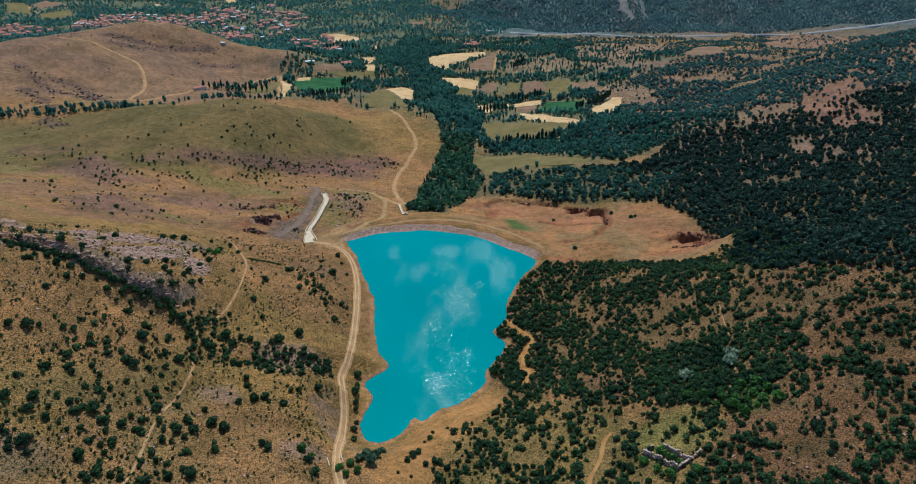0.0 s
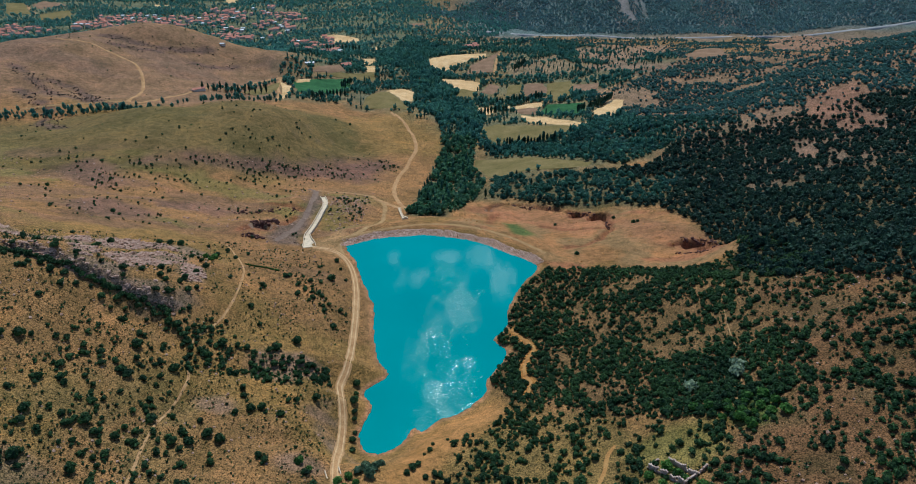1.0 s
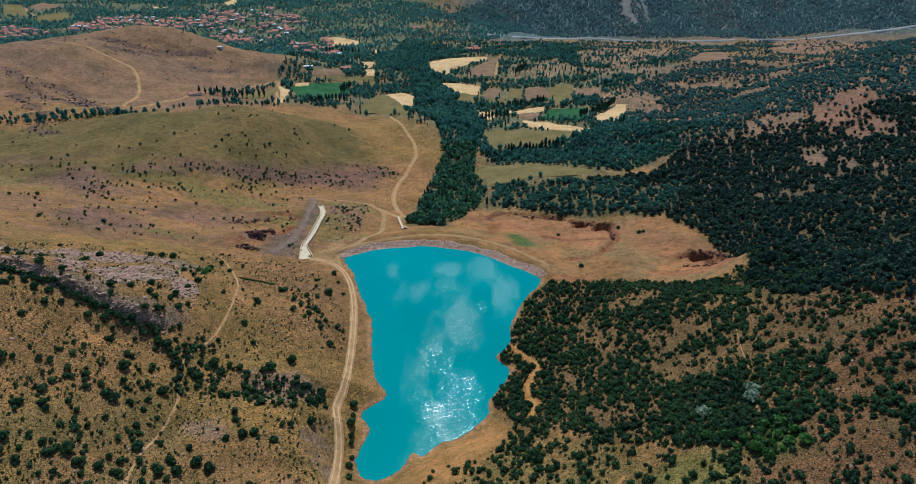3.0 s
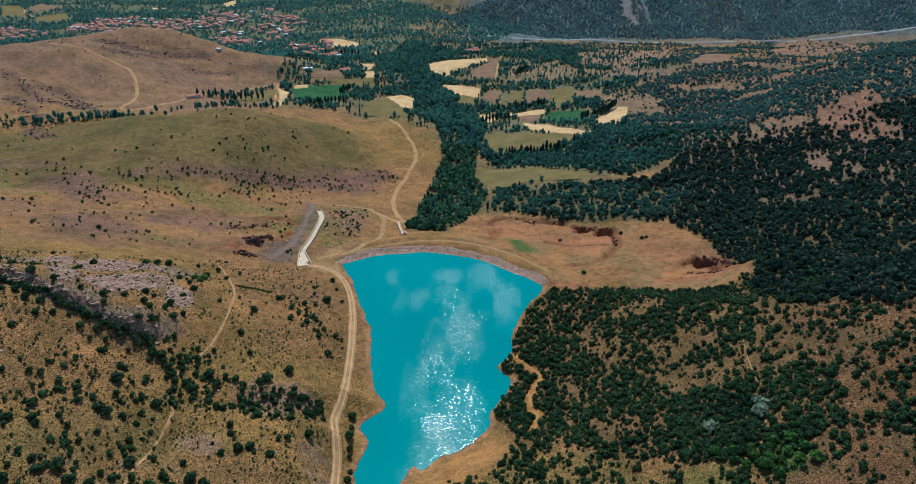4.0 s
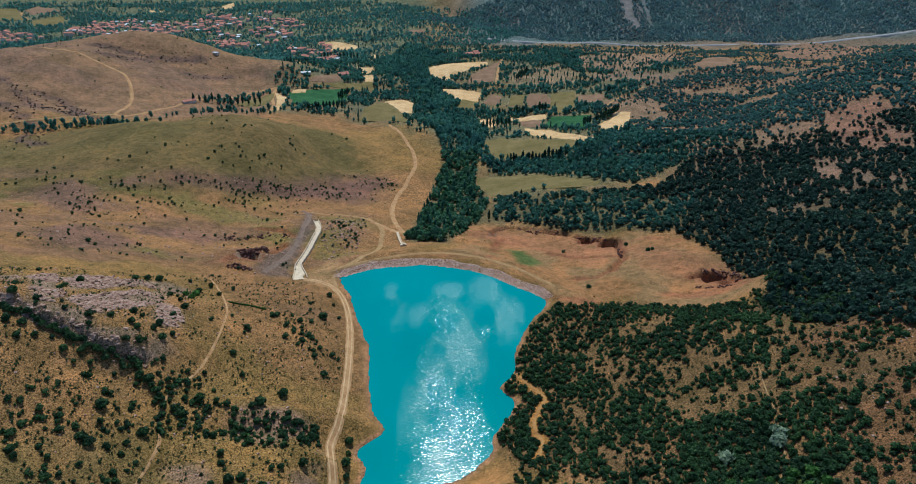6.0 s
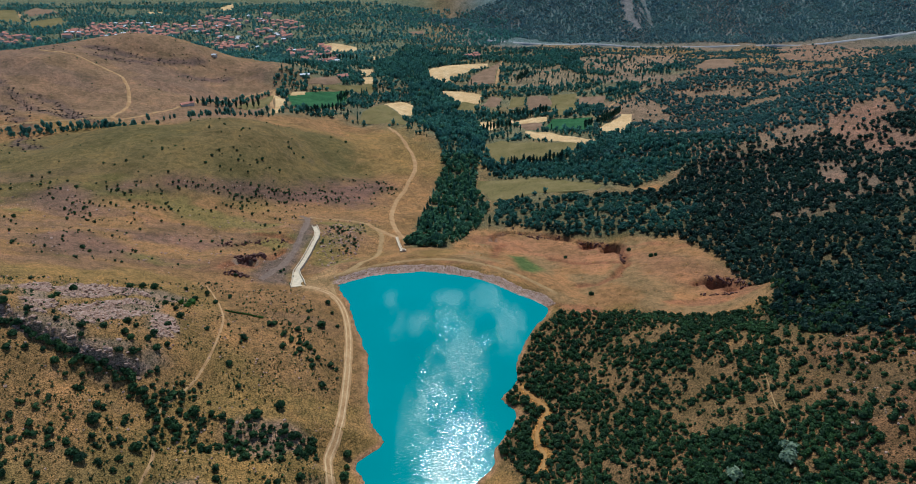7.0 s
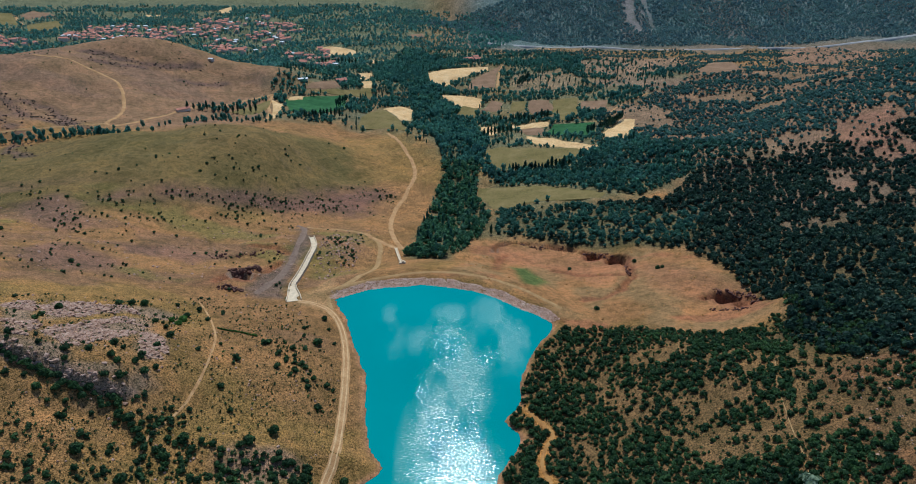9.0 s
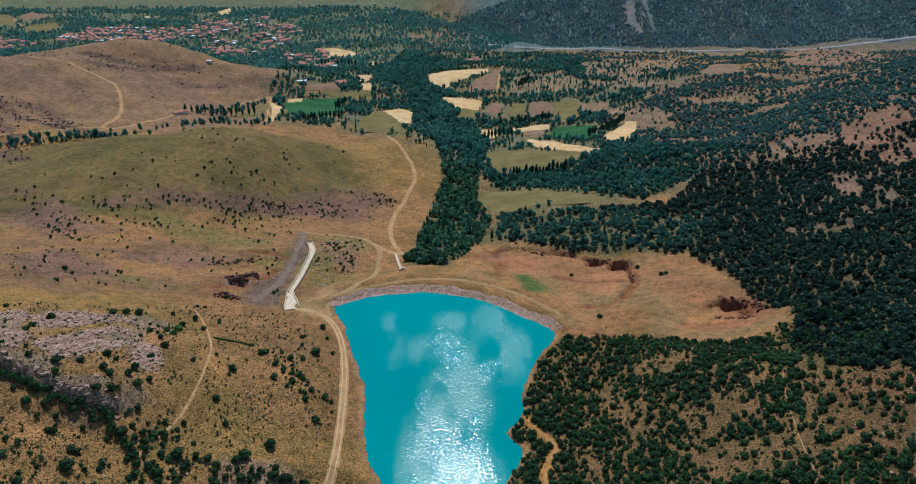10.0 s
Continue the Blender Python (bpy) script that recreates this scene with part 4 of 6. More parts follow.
def trunk_shape(tall, thick):
    """A tapered, slightly bent trunk with limbs."""
    verts, faces = [], []

    def limb(a, b, ra, rb):
        a, b = np.array(a, float), np.array(b, float)
        base = len(verts)
        for p, r in ((a, ra), (b, rb)):
            for k in range(5):
                verts.append(p + (r * math.cos(k * 1.2566), r * math.sin(k * 1.2566), 0))
        for k in range(5):
            n = (k + 1) % 5
            faces.extend([(base + k, base + n, base + 5 + n), (base + k, base + 5 + n, base + 5 + k)])

    limb((0, 0, -0.4), (0.05, 0.03, tall * 0.5), thick, thick * 0.75)
    limb((0.05, 0.03, tall * 0.5), (0.0, 0.1, tall), thick * 0.75, thick * 0.3)
    for k in range(3):
        a = k * 2.1 + 0.4
        limb((0.04, 0.03, tall * (0.4 + 0.12 * k)), (0.4 * math.cos(a), 0.4 * math.sin(a), tall * 0.95), thick * 0.5, thick * 0.15)
    return np.array(verts), np.array(faces)


def joined(name, shapes, x, y, size, tall, mat, label, category, seed=0, sink=0.1):
    """Very many plants of a kind in one mesh."""
    rng = np.random.default_rng(seed)
    verts, faces, base = [], [], 0
    pick, turn = rng.integers(0, len(shapes), len(x)), rng.uniform(0, 6.283, len(x))
    z = on_ground(x, y)
    for k, (v, f) in enumerate(shapes):
        at = np.where(pick == k)[0]
        if not len(at):
            continue
        c, s = np.cos(turn[at])[:, None], np.sin(turn[at])[:, None]
        r, t = size[at][:, None], tall[at][:, None]
        px = (v[None, :, 0] * c - v[None, :, 1] * s) * r + x[at][:, None]
        py = (v[None, :, 0] * s + v[None, :, 1] * c) * r + y[at][:, None]
        pz = v[None, :, 2] * t + z[at][:, None] - sink * r
        verts.append(np.stack([px, py, pz], -1).reshape(-1, 3))
        faces.append((f[None] + (np.arange(len(at)) * len(v))[:, None, None]).reshape(-1, 3) + base)
        base += len(at) * len(v)
    me = mesh_of(name, np.concatenate(verts), np.concatenate(faces), mat)
    return tagged(new(name, me), label, category, kind="stuff")


ALL_ROADS = [LAKE_ROAD, CREST_ROAD, BACK_ROAD, LINK_ROAD, GRAVEL_ROAD, VALLEY_ROAD, HILL_ROAD, FARM_ROAD, POINT_TRACK, SLOPE_TRACK, STREAM_PATH, LANE, HIGHWAY]


def scatter(ring, spacing, cover, seed, clump=18.0, keep_off=True, trees_in_fields=0.0, drawn_out=1.0, contrast=2.2):
    """Spots inside a ring, in clumps: about that share of the jittered grid's places is taken."""
    rng = np.random.default_rng(seed)
    xs, ys = [p[0] for p in ring], [p[1] for p in ring]
    gx, gy = np.meshgrid(np.arange(min(xs), max(xs), spacing), np.arange(min(ys), max(ys), spacing))
    x = (gx + rng.uniform(-0.5, 0.5, gx.shape) * spacing).ravel()
    y = (gy + rng.uniform(-0.5, 0.5, gy.shape) * spacing).ravel()
    chance = cover + (fractal(x / drawn_out, y, clump, seed + 100, 3) - 0.5) * contrast * (1 - abs(2 * cover - 1) * 0.6)
    take = (rng.uniform(0, 1, len(x)) < np.maximum(chance, 0.12 * (contrast > 3))) & (polygon_distance(x, y, ring) < 0)
    x, y = x[take], y[take]
    if keep_off:
        ok = polygon_distance(x, y, LAKE_RING) > 1.0
        for line in ALL_ROADS:
            ok &= polygon_distance(x, y, line, False) > (2.0 if line is POINT_TRACK else 0.3 if line is STREAM_PATH else 3.2)
        for f in FIELD_RINGS:
            ok &= (polygon_distance(x, y, f) > 1.0) | (rng.uniform(0, 1, len(x)) < trees_in_fields)
        ok &= polygon_distance(x, y, BARE) > 1.0
        x, y = x[ok], y[ok]
    return x, y


NEAR_SHAPES = [crown_shape(s, 48, 0.95, 0.95, 3, 0.26) for s in range(9)]
MID_SHAPES = [crown_shape(20 + s, 36, 0.95, 1.0, 2, 0.34) for s in range(8)]
FAR_SHAPES = [crown_shape(40 + s, 15, 1.0, 1.0, 1, 0.42) for s in range(7)]
DISTANT_SHAPES = [crown_shape(80 + s, 6, 1.0, 1.0, 1, 0.5, SMALL_BALL) for s in range(9)]

LEFT_GULLY = [(-190, 200), (-151, 215), (-121, 234), (-106, 219), (-92, 177), (-120, 150), (-180, 150)]
LEFT_DITCH = [(-151, 269), (-134, 289), (-113, 285), (-63, 276), (-60, 258), (-92, 244), (-119, 258), (-137, 253)]
DITCH_BAND = [(-122, 278), (-117, 284), (-108, 272), (-93, 271), (-76, 273), (-61, 275), (-59, 263), (-71, 252), (-87, 257), (-94, 247), (-106, 249), (-114, 261)]
LEFT_SLOPE = [(-230, 170), (-50, 170), (-56, 260), (-58, 330), (-90, 400), (-140, 395), (-250, 300)]
FAR_PLAIN = [(-1250, 1480), (-700, 1330), (-560, 1180), (-240, 1110), (-100, 1400), (60, 1440), (150, 1560), (20, 1760), (-200, 1960), (-1300, 1960)]
RIGHT_HILLS = [(163, 896), (324, 1040), (560, 900), (640, 760), (410, 628), (285, 650), (200, 633), (145, 624), (131, 701)]


WOOD_GAPS = [[(70, 581), (85, 584), (89, 560), (71, 547)], [(155, 555), (183, 552), (174, 529), (152, 528)], [(217, 496), (258, 493), (242, 475), (211, 472)]] + [ring for ring, tone in OPEN_SLOPES]


def sizes(n, low, high, seed, power=1.6):
    return low + (high - low) * np.random.default_rng(seed).uniform(0, 1, n) ** power


def both(parts):
    return np.concatenate([p[0] for p in parts]), np.concatenate([p[1] for p in parts])


def shrubs(name, spots, low, high, shapes, mat, label, seed, flat=(0.8, 1.15)):
    x, y = spots
    r = sizes(len(x), low, high, seed)
    t = r * np.random.default_rng(seed + 1).uniform(*flat, len(x))
    woody = any(word in name for word in ("tree", "wood", "poplar"))
    return joined(name, shapes, x, y, r, t, mat, label, "trees" if woody else "hedge" if name == "hedge" else "shrubs", seed)


# the wooded slope above the lake: how thickly each stretch is grown over, and the size of its shrubs
SLOPE_ZONES = [
    ([(32, 309), (65, 297), (83, 265), (113, 236), (99, 199), (76, 213), (51, 230), (29, 247), (20, 262), (26, 292)], 0.92, 2.0),
    ([(27, 300), (32, 309), (65, 297), (58, 348), (79, 375), (52, 378), (37, 359), (27, 329)], 0.86, 2.0),
    ([(79, 375), (142, 346), (133, 302), (111, 239), (86, 267), (65, 297), (58, 348)], 0.72, 2.0),
    ([(133, 302), (146, 299), (169, 269), (180, 244), (155, 195), (131, 212), (113, 236)], 0.52, 2.2),
    ([(180, 244), (183, 245), (230, 320), (260, 230), (190, 140), (155, 195)], 0.5, 2.2),
    ([(113, 236), (131, 212), (155, 195), (190, 140), (120, 120), (85, 150), (88, 165), (99, 199)], 0.58, 2.2),
    ([(36, 238), (76, 213), (98, 197), (88, 165), (85, 150), (30, 150), (35, 184)], 0.54, 2.2),
    ([(78, 238), (88, 250), (104, 247), (122, 252), (140, 242), (128, 213), (99, 199), (76, 213)], 0.9, 2.0),
    ([(14, 275), (18, 285), (23, 295), (28, 297), (30, 288), (28, 276), (30, 262), (22, 260)], 0.95, 2.0),
    ([(18, 307), (25, 318), (34, 313), (36, 304), (28, 299)], 0.9, 2.0),
    ([(118, 352), (142, 346), (158, 367), (178, 330), (170, 285), (146, 299), (133, 302)], 0.72, 2.0),
    ([(24, 258), (36, 238), (35, 184), (30, 150), (-14, 160), (-11, 189), (-10, 206), (-2, 223), (13, 230), (20, 245)], 0.58, 2.2),
]
near_spots = both([scatter(ring, spacing, cover, 100 + k, 11) for k, (ring, cover, spacing) in enumerate(SLOPE_ZONES)] + [scatter(LEFT_GULLY, 3.2, 0.3, 4, 9), scatter(LEFT_DITCH, 3.2, 0.24, 5), scatter(DITCH_BAND, 2.3, 0.58, 9, 7), scatter(LEFT_SLOPE, 5.0, 0.05, 6), scatter([(-155, 256), (-118, 263), (-112, 235), (-120, 212), (-160, 212), (-168, 240)], 3.0, 0.3, 91, 9), scatter([(-97, 345), (-70, 378), (-62, 350), (-66, 322), (-82, 318)], 2.8, 0.26, 92, 8), scatter([(-138, 276), (-128, 280), (-114, 268), (-106, 252), (-114, 246), (-124, 262)], 2.2, 0.7, 93, 7)])
# the open ground before the ruin, and where single shrubs stand
clear = (np.hypot((near_spots[0] - 75) / 10, (near_spots[1] - 189) / 9) > 1) | (np.random.default_rng(8).uniform(0, 1, len(near_spots[0])) < 0.2)
near_spots = near_spots[0][clear], near_spots[1][clear]
# stony clearings on the wooded slope
CLEARINGS = [[(88, 272), (116, 268), (123, 255), (108, 249), (88, 256)], [(84, 300), (108, 292), (112, 280), (92, 276)], [(70, 345), (92, 348), (98, 330), (78, 326)], [(46, 288), (52, 290), (54, 268), (49, 262)], [(52, 250), (57, 252), (60, 232), (55, 230)]]
in_clearing = np.min([polygon_distance(*near_spots, ring) + 7 * (fractal(*near_spots, 7, 113) - 0.5) for ring in CLEARINGS], axis=0) < 0
kept = ~in_clearing | (np.random.default_rng(114).uniform(0, 1, len(in_clearing)) < 0.28)
near_spots = near_spots[0][kept], near_spots[1][kept]
front = (near_spots[1] < 206) & (near_spots[0] > -30)
FRONT_SHRUBS = near_spots[0][front][:170], near_spots[1][front][:170]
rest = np.ones(len(near_spots[0]), bool)
rest[np.where(front)[0][:170]] = False
near_spots = near_spots[0][rest], near_spots[1][rest]
shrubs("oak_scrub", near_spots, 0.75, 2.35, NEAR_SHAPES, OAK, "dark green oak scrub on dry stony slopes", 31)
low_spots = both([scatter(RIGHT_SLOPE, 2.0, 0.32, 12, 10), scatter(SHORE_WOOD, 2.2, 0.36, 13, 10), scatter(FRONT_SLOPE, 2.2, 0.26, 14, 10), scatter(LEFT_SLOPE, 1.9, 0.36, 15, 10), scatter(LEFT_GULLY, 2.4, 0.3, 16, 10)])
shrubs("low_scrub", low_spots, 0.22, 0.85, DISTANT_SHAPES, OAK, "low dark shrubs and tufts in dry grass", 32)
tuft_spots = both([scatter(LEFT_SLOPE, 1.3, 0.3, 17, 14), scatter(RIGHT_SLOPE, 2.0, 0.25, 18, 14), scatter(FRONT_SLOPE, 2.0, 0.25, 19, 14)])
shrubs("grass_tufts", tuft_spots, 0.14, 0.42, DISTANT_SHAPES, TUFT, "dark olive tufts in dry grass", 36, (0.7, 1.1))
wood_spots = scatter(RIGHT_WOOD, 3.5, 0.9, 21, 34)
open_ground = np.min([polygon_distance(*wood_spots, ring) + 16 * (fractal(*wood_spots, 12, 98) - 0.5) for ring in WOOD_GAPS], axis=0)
thinned = (open_ground > 0) | (np.random.default_rng(99).uniform(0, 1, len(open_ground)) < 0.36)
wood_spots = wood_spots[0][thinned], wood_spots[1][thinned]
mixed = polygon_distance(*wood_spots, MIXED_WOOD) + 24 * (fractal(*wood_spots, 20, 111) - 0.5) < 0
few = np.random.default_rng(97).uniform(0, 1, len(mixed)) < 0.62 + 0.6 * ease(0.38, 0.56, fractal(*wood_spots, 13, 112))
shrubs("oak_wood", (wood_spots[0][~mixed], wood_spots[1][~mixed]), 1.5, 3.6, MID_SHAPES, OAK_WOOD, "dense dark oak wood on the slope", 33, (0.9, 1.3))
shrubs("mixed_trees", (wood_spots[0][mixed & few], wood_spots[1][mixed & few]), 1.5, 3.8, MID_SHAPES, VALLEY_DARK, "mixed dark green trees with gaps between", 39, (0.85, 1.2))
valley_spots = scatter(VALLEY_TREES, 4.0, 0.76, 22, 16)
WOOD_BAND = [(28, 696), (100, 712), (135, 748), (195, 735), (270, 655), (200, 633), (150, 598), (128, 612), (95, 648), (55, 662), (28, 670)]
shrubs("meadow_wood", scatter(WOOD_BAND, 3.8, 0.9, 25, 20), 1.4, 3.6, MID_SHAPES, VALLEY_DARK, "dense green trees between two meadows", 41, (0.9, 1.5))
lower = valley_spots[1] < 720
shrubs("valley_trees", (valley_spots[0][lower], valley_spots[1][lower]), 1.4, 4.6, MID_SHAPES, STREAM_GREEN, "tall green trees crowding the valley stream", 34, (0.9, 1.35))
shrubs("valley_trees", (valley_spots[0][~lower], valley_spots[1][~lower]), 1.3, 4.0, FAR_SHAPES, HAZED_TREE_GREEN, "green trees crowding the stream between far fields", 40, (1.1, 1.7))
COLUMN_SHAPES = [crown_shape(120 + k, 22, 1.0, 1.0, 1, 0.34) for k in range(4)]
for ring, spacing, cover, seed in ((VALLEY_TREES, 9.0, 0.34, 141), (FARMLAND, 13.0, 0.3, 142), (FAR_PLAIN, 24.0, 0.4, 143), (MIXED_WOOD, 16.0, 0.2, 144)):
    shrubs("poplars", scatter(ring, spacing, cover, seed, 30, contrast=4.5), 0.9, 1.6, COLUMN_SHAPES, POPLAR if ring is MIXED_WOOD else VALLEY_DARK, "slender dark poplars standing over the groves", seed, (3.2, 5.2))
shrubs("poplar_grove", scatter(VALLEY_TREES, 8.0, 0.5, 24, 22), 1.6, 4.2, MID_SHAPES, VALLEY_LIGHT, "lighter green trees along the valley stream", 37, (0.9, 1.5))
hedge_x = np.linspace(-119, -100, 40)
shrubs("hedge", (hedge_x, 353 - 0.16 * (hedge_x + 119)), 0.5, 0.95, MID_SHAPES, FRESH, "low green hedge strip across dry grass", 38)
hill_spots_all = scatter(RIGHT_HILLS, 4.0, 0.78, 23, 30, drawn_out=2.2, contrast=3.4)
open_ground = np.min([polygon_distance(*hill_spots_all, ring) + 16 * (fractal(*hill_spots_all, 12, 98) - 0.5) for ring in WOOD_GAPS], axis=0)
thinned = (open_ground > 0) | (np.random.default_rng(98).uniform(0, 1, len(open_ground)) < 0.2)
hill_spots = hill_spots_all[0][thinned], hill_spots_all[1][thinned]
shrubs("hill_scrub", hill_spots, 1.1, 3.2, FAR_SHAPES, HAZED_SCRUB, "scattered scrub on far hills, blue haze in its colour", 35)

# the cultivated valley: hedges, orchards and groves between the fields
FAR_HILLS_RIGHT = [(324, 1040), (560, 900), (700, 800), (900, 1000), (1100, 1420), (700, 1380), (500, 1350), (300, 1430), (60, 1440), (250, 1150)]
MOUNTAIN = [(-120, 1740), (20, 1630), (60, 1560), (150, 1500), (320, 1468), (560, 1425), (1150, 1520), (1150, 1740)]
farm_spots = scatter(FARMLAND, 4.6, 0.55, 51, 24, drawn_out=2.4, contrast=4.5)
open_ground = np.min([polygon_distance(*farm_spots, ring) + 16 * (fractal(*farm_spots, 18, 98) - 0.5) for ring in WOOD_GAPS], axis=0)
thinned = (open_ground > 0) | (np.random.default_rng(94).uniform(0, 1, len(open_ground)) < 0.16)
farm_spots = farm_spots[0][thinned], farm_spots[1][thinned]
shrubs("farm_trees", farm_spots, 1.3, 3.6, FAR_SHAPES, HAZED_TREE_GREEN, "hedges and groves of dark green trees between fields", 52, (1.0, 1.8))
VILLAGE_PARTS = [
    ([(-830, 1570), (-815, 1680), (-735, 1720), (-640, 1690), (-560, 1690), (-540, 1560), (-640, 1540), (-800, 1545)], 13.5, 0.6),
    ([(-590, 1740), (-513, 1760), (-444, 1810), (-355, 1720), (-325, 1600), (-340, 1490), (-400, 1410), (-440, 1410), (-510, 1490), (-555, 1590)], 17.0, 0.55),
    ([(-980, 1535), (-960, 1590), (-860, 1560), (-830, 1500), (-900, 1480), (-1000, 1480)], 14.0, 0.6),
    ([(-470, 1450), (-400, 1450), (-385, 1400), (-450, 1400)], 14.0, 0.6),
    ([(-340, 1420), (-262, 1260), (-225, 1180), (-195, 1230), (-230, 1480)], 20.0, 0.3),
    ([(-10, 1290), (30, 1300), (50, 1340), (0, 1350)], 16.0, 0.6),
]
plain_spots = scatter(FAR_PLAIN, 6.0, 0.7, 53, 50, drawn_out=2.0, contrast=3.6)
in_village = np.min([polygon_distance(*plain_spots, ring) for ring, spacing, cover in VILLAGE_PARTS], axis=0) < 6
kept = ~in_village | (np.random.default_rng(96).uniform(0, 1, len(in_village)) < 0.4)
plain_spots = plain_spots[0][kept], plain_spots[1][kept]
shrubs("plain_trees", plain_spots, 1.7, 4.4, DISTANT_SHAPES, FAR_HAZED_GREEN, "groves and gardens of dark trees round the village", 54, (1.0, 1.6))
far_spots = scatter(FAR_HILLS_RIGHT, 5.0, 0.66, 55, 40, drawn_out=2.5, contrast=3.4)
open_ground = np.min([polygon_distance(*far_spots, ring) + 24 * (fractal(*far_spots, 18, 98) - 0.5) for ring in WOOD_GAPS], axis=0)
thinned = (open_ground > 0) | (np.random.default_rng(95).uniform(0, 1, len(open_ground)) < 0.16)
far_spots = far_spots[0][thinned], far_spots[1][thinned]
shrubs("far_scrub", far_spots, 1.2, 3.4, DISTANT_SHAPES, HAZED_SCRUB, "scrub on brown far slopes, blue haze in its colour", 56)
mountain_spots = scatter(MOUNTAIN, 4.2, 0.95, 57, 50, drawn_out=0.6)
open_scree = (polygon_distance(*mountain_spots, SCREE) + 60 * (fractal(*mountain_spots, 45, 97) - 0.5) > 0) | (fractal(mountain_spots[0], mountain_spots[1] * 0.15, 20, 61) < 0.46)
shrubs("mountain_scrub", (mountain_spots[0][open_scree], mountain_spots[1][open_scree]), 1.7, 3.8, DISTANT_SHAPES, MOUNTAIN_HAZED_LEAVES, "scrub on the mountain's foot, coloured haze blue", 58)
HILL_FOOT = [(-300, 500), (-230, 492), (-150, 500), (-95, 545), (-60, 580), (-48, 640), (-75, 650), (-120, 590), (-160, 560), (-230, 530), (-300, 530)]
FOOT_CLUMP = [(-272, 500), (-266, 508), (-239, 484), (-227, 460), (-238, 459), (-259, 473)]
FOOT_LINE = [(-224, 503), (-197, 518), (-163, 531), (-122, 564), (-118, 553), (-158, 520), (-191, 505), (-218, 493)]
SLOPE_CLUMP = [(-174, 540), (-165, 564), (-145, 594), (-137, 591), (-133, 554), (-154, 532), (-168, 523)]
DOTTED_SLOPE = [(-239, 593), (-189, 609), (-155, 611), (-152, 585), (-185, 557), (-222, 561)]
PLATEAU = [(-300, 370), (-100, 405), (-62, 540), (-260, 520), (-380, 520)]
KNOLL = [(-96, 485), (-92, 450), (-84, 436), (-70, 455), (-66, 500), (-70, 524), (-90, 520)]
hill_low = both([scatter(HILL_FOOT, 3.4, 0.1, 61, 14, drawn_out=2.0), scatter(FOOT_CLUMP, 3.0, 0.36, 161, 9), scatter(FOOT_LINE, 2.9, 0.26, 162, 9, drawn_out=2.0), scatter(SLOPE_CLUMP, 3.2, 0.4, 163, 12), scatter(DOTTED_SLOPE, 6.0, 0.26, 164, 20), scatter(PLATEAU, 4.0, 0.07, 62, 12, drawn_out=2.0), scatter(OLIVE_HILL, 8.0, 0.07, 63, 30), scatter(KNOLL, 2.8, 0.42, 64, 12), scatter(SCRUB, 3.0, 0.2, 165, 8, drawn_out=2.0)])
shrubs("hill_shrubs", hill_low, 0.4, 1.6, MID_SHAPES, OAK, "small dark shrubs at the foot of a grassy hill", 65)
GULLY_BEHIND = [(-470, 655), (-400, 662), (-340, 690), (-300, 712), (-262, 745), (-222, 800), (-200, 850), (-225, 870), (-255, 830), (-290, 775), (-330, 725), (-400, 690), (-470, 680)]
gully_spots = scatter(GULLY_BEHIND, 4.2, 0.72, 66, 18)
in_row = (gully_spots[1] < 712) | (np.random.default_rng(68).uniform(0, 1, len(gully_spots[0])) < 0.22)
gully_spots = gully_spots[0][in_row], gully_spots[1][in_row]
shrubs("gully_trees", gully_spots, 1.2, 3.0, MID_SHAPES, HAZED_TREE_GREEN, "row of dark trees in the gully behind the hill", 67, (1.4, 2.6))
ROADSIDE = [(-240, 955), (-300, 850), (-285, 830), (-232, 900), (-214, 850), (-205, 900), (-222, 960)]
shrubs("roadside_trees", scatter(ROADSIDE, 5.0, 0.4, 68, 20), 1.4, 3.2, FAR_SHAPES, HAZED_TREE_GREEN, "trees along the farm road", 69, (1.2, 2.0))
far_left_spots = scatter([(-620, 720), (-360, 740), (-300, 860), (-240, 990), (-350, 1050), (-620, 1000)], 9.0, 0.06, 70, 50)
band_rng = np.random.default_rng(121)
band_spots = []
for line in EROSION:
    pts = resampled(line, 1.6)
    band_spots.append((pts[:, 0] + band_rng.normal(0, 6, len(pts)), pts[:, 1] + band_rng.normal(0, 5, len(pts))))
shrubs("heath", both(band_spots), 0.5, 1.5, FAR_SHAPES, HEATH, "low purplish scrub along eroded bands of the far hill", 72, (0.5, 0.9))
shrubs("far_hill_shrubs", far_left_spots, 0.5, 1.3, FAR_SHAPES, OAK, "a few dark shrubs on the far dry hill", 71)


# ---- single shrubs and trees ----
def plant_model(name, seed, mat, label, category, group, leaves_n=230, wide=1.0, tall=1.0, lobes=6, leaf=0.24, trunk=(0.9, 0.09), stems=1):
    """One plant of unit size under an Empty at its foot, to be copied."""
    root = tagged(new(name), label, category, group)
    stem = new("trunk", mesh_of("trunk", *trunk_shape(trunk[0] * tall, trunk[1]), BARK))
    stem.parent = root
    crown = new("crown", mesh_of("crown", *crown_shape(seed, leaves_n, wide, tall, lobes, leaf), mat))
    crown.parent = root
    return root


def plant(model, x, y, r, turn, tall=1.0):
    m = pose(x, y, float(on_ground(x, y)) - 0.06 * r, 0, 0, turn) @ Matrix.Diagonal((r, r, r * tall, 1))
    return m


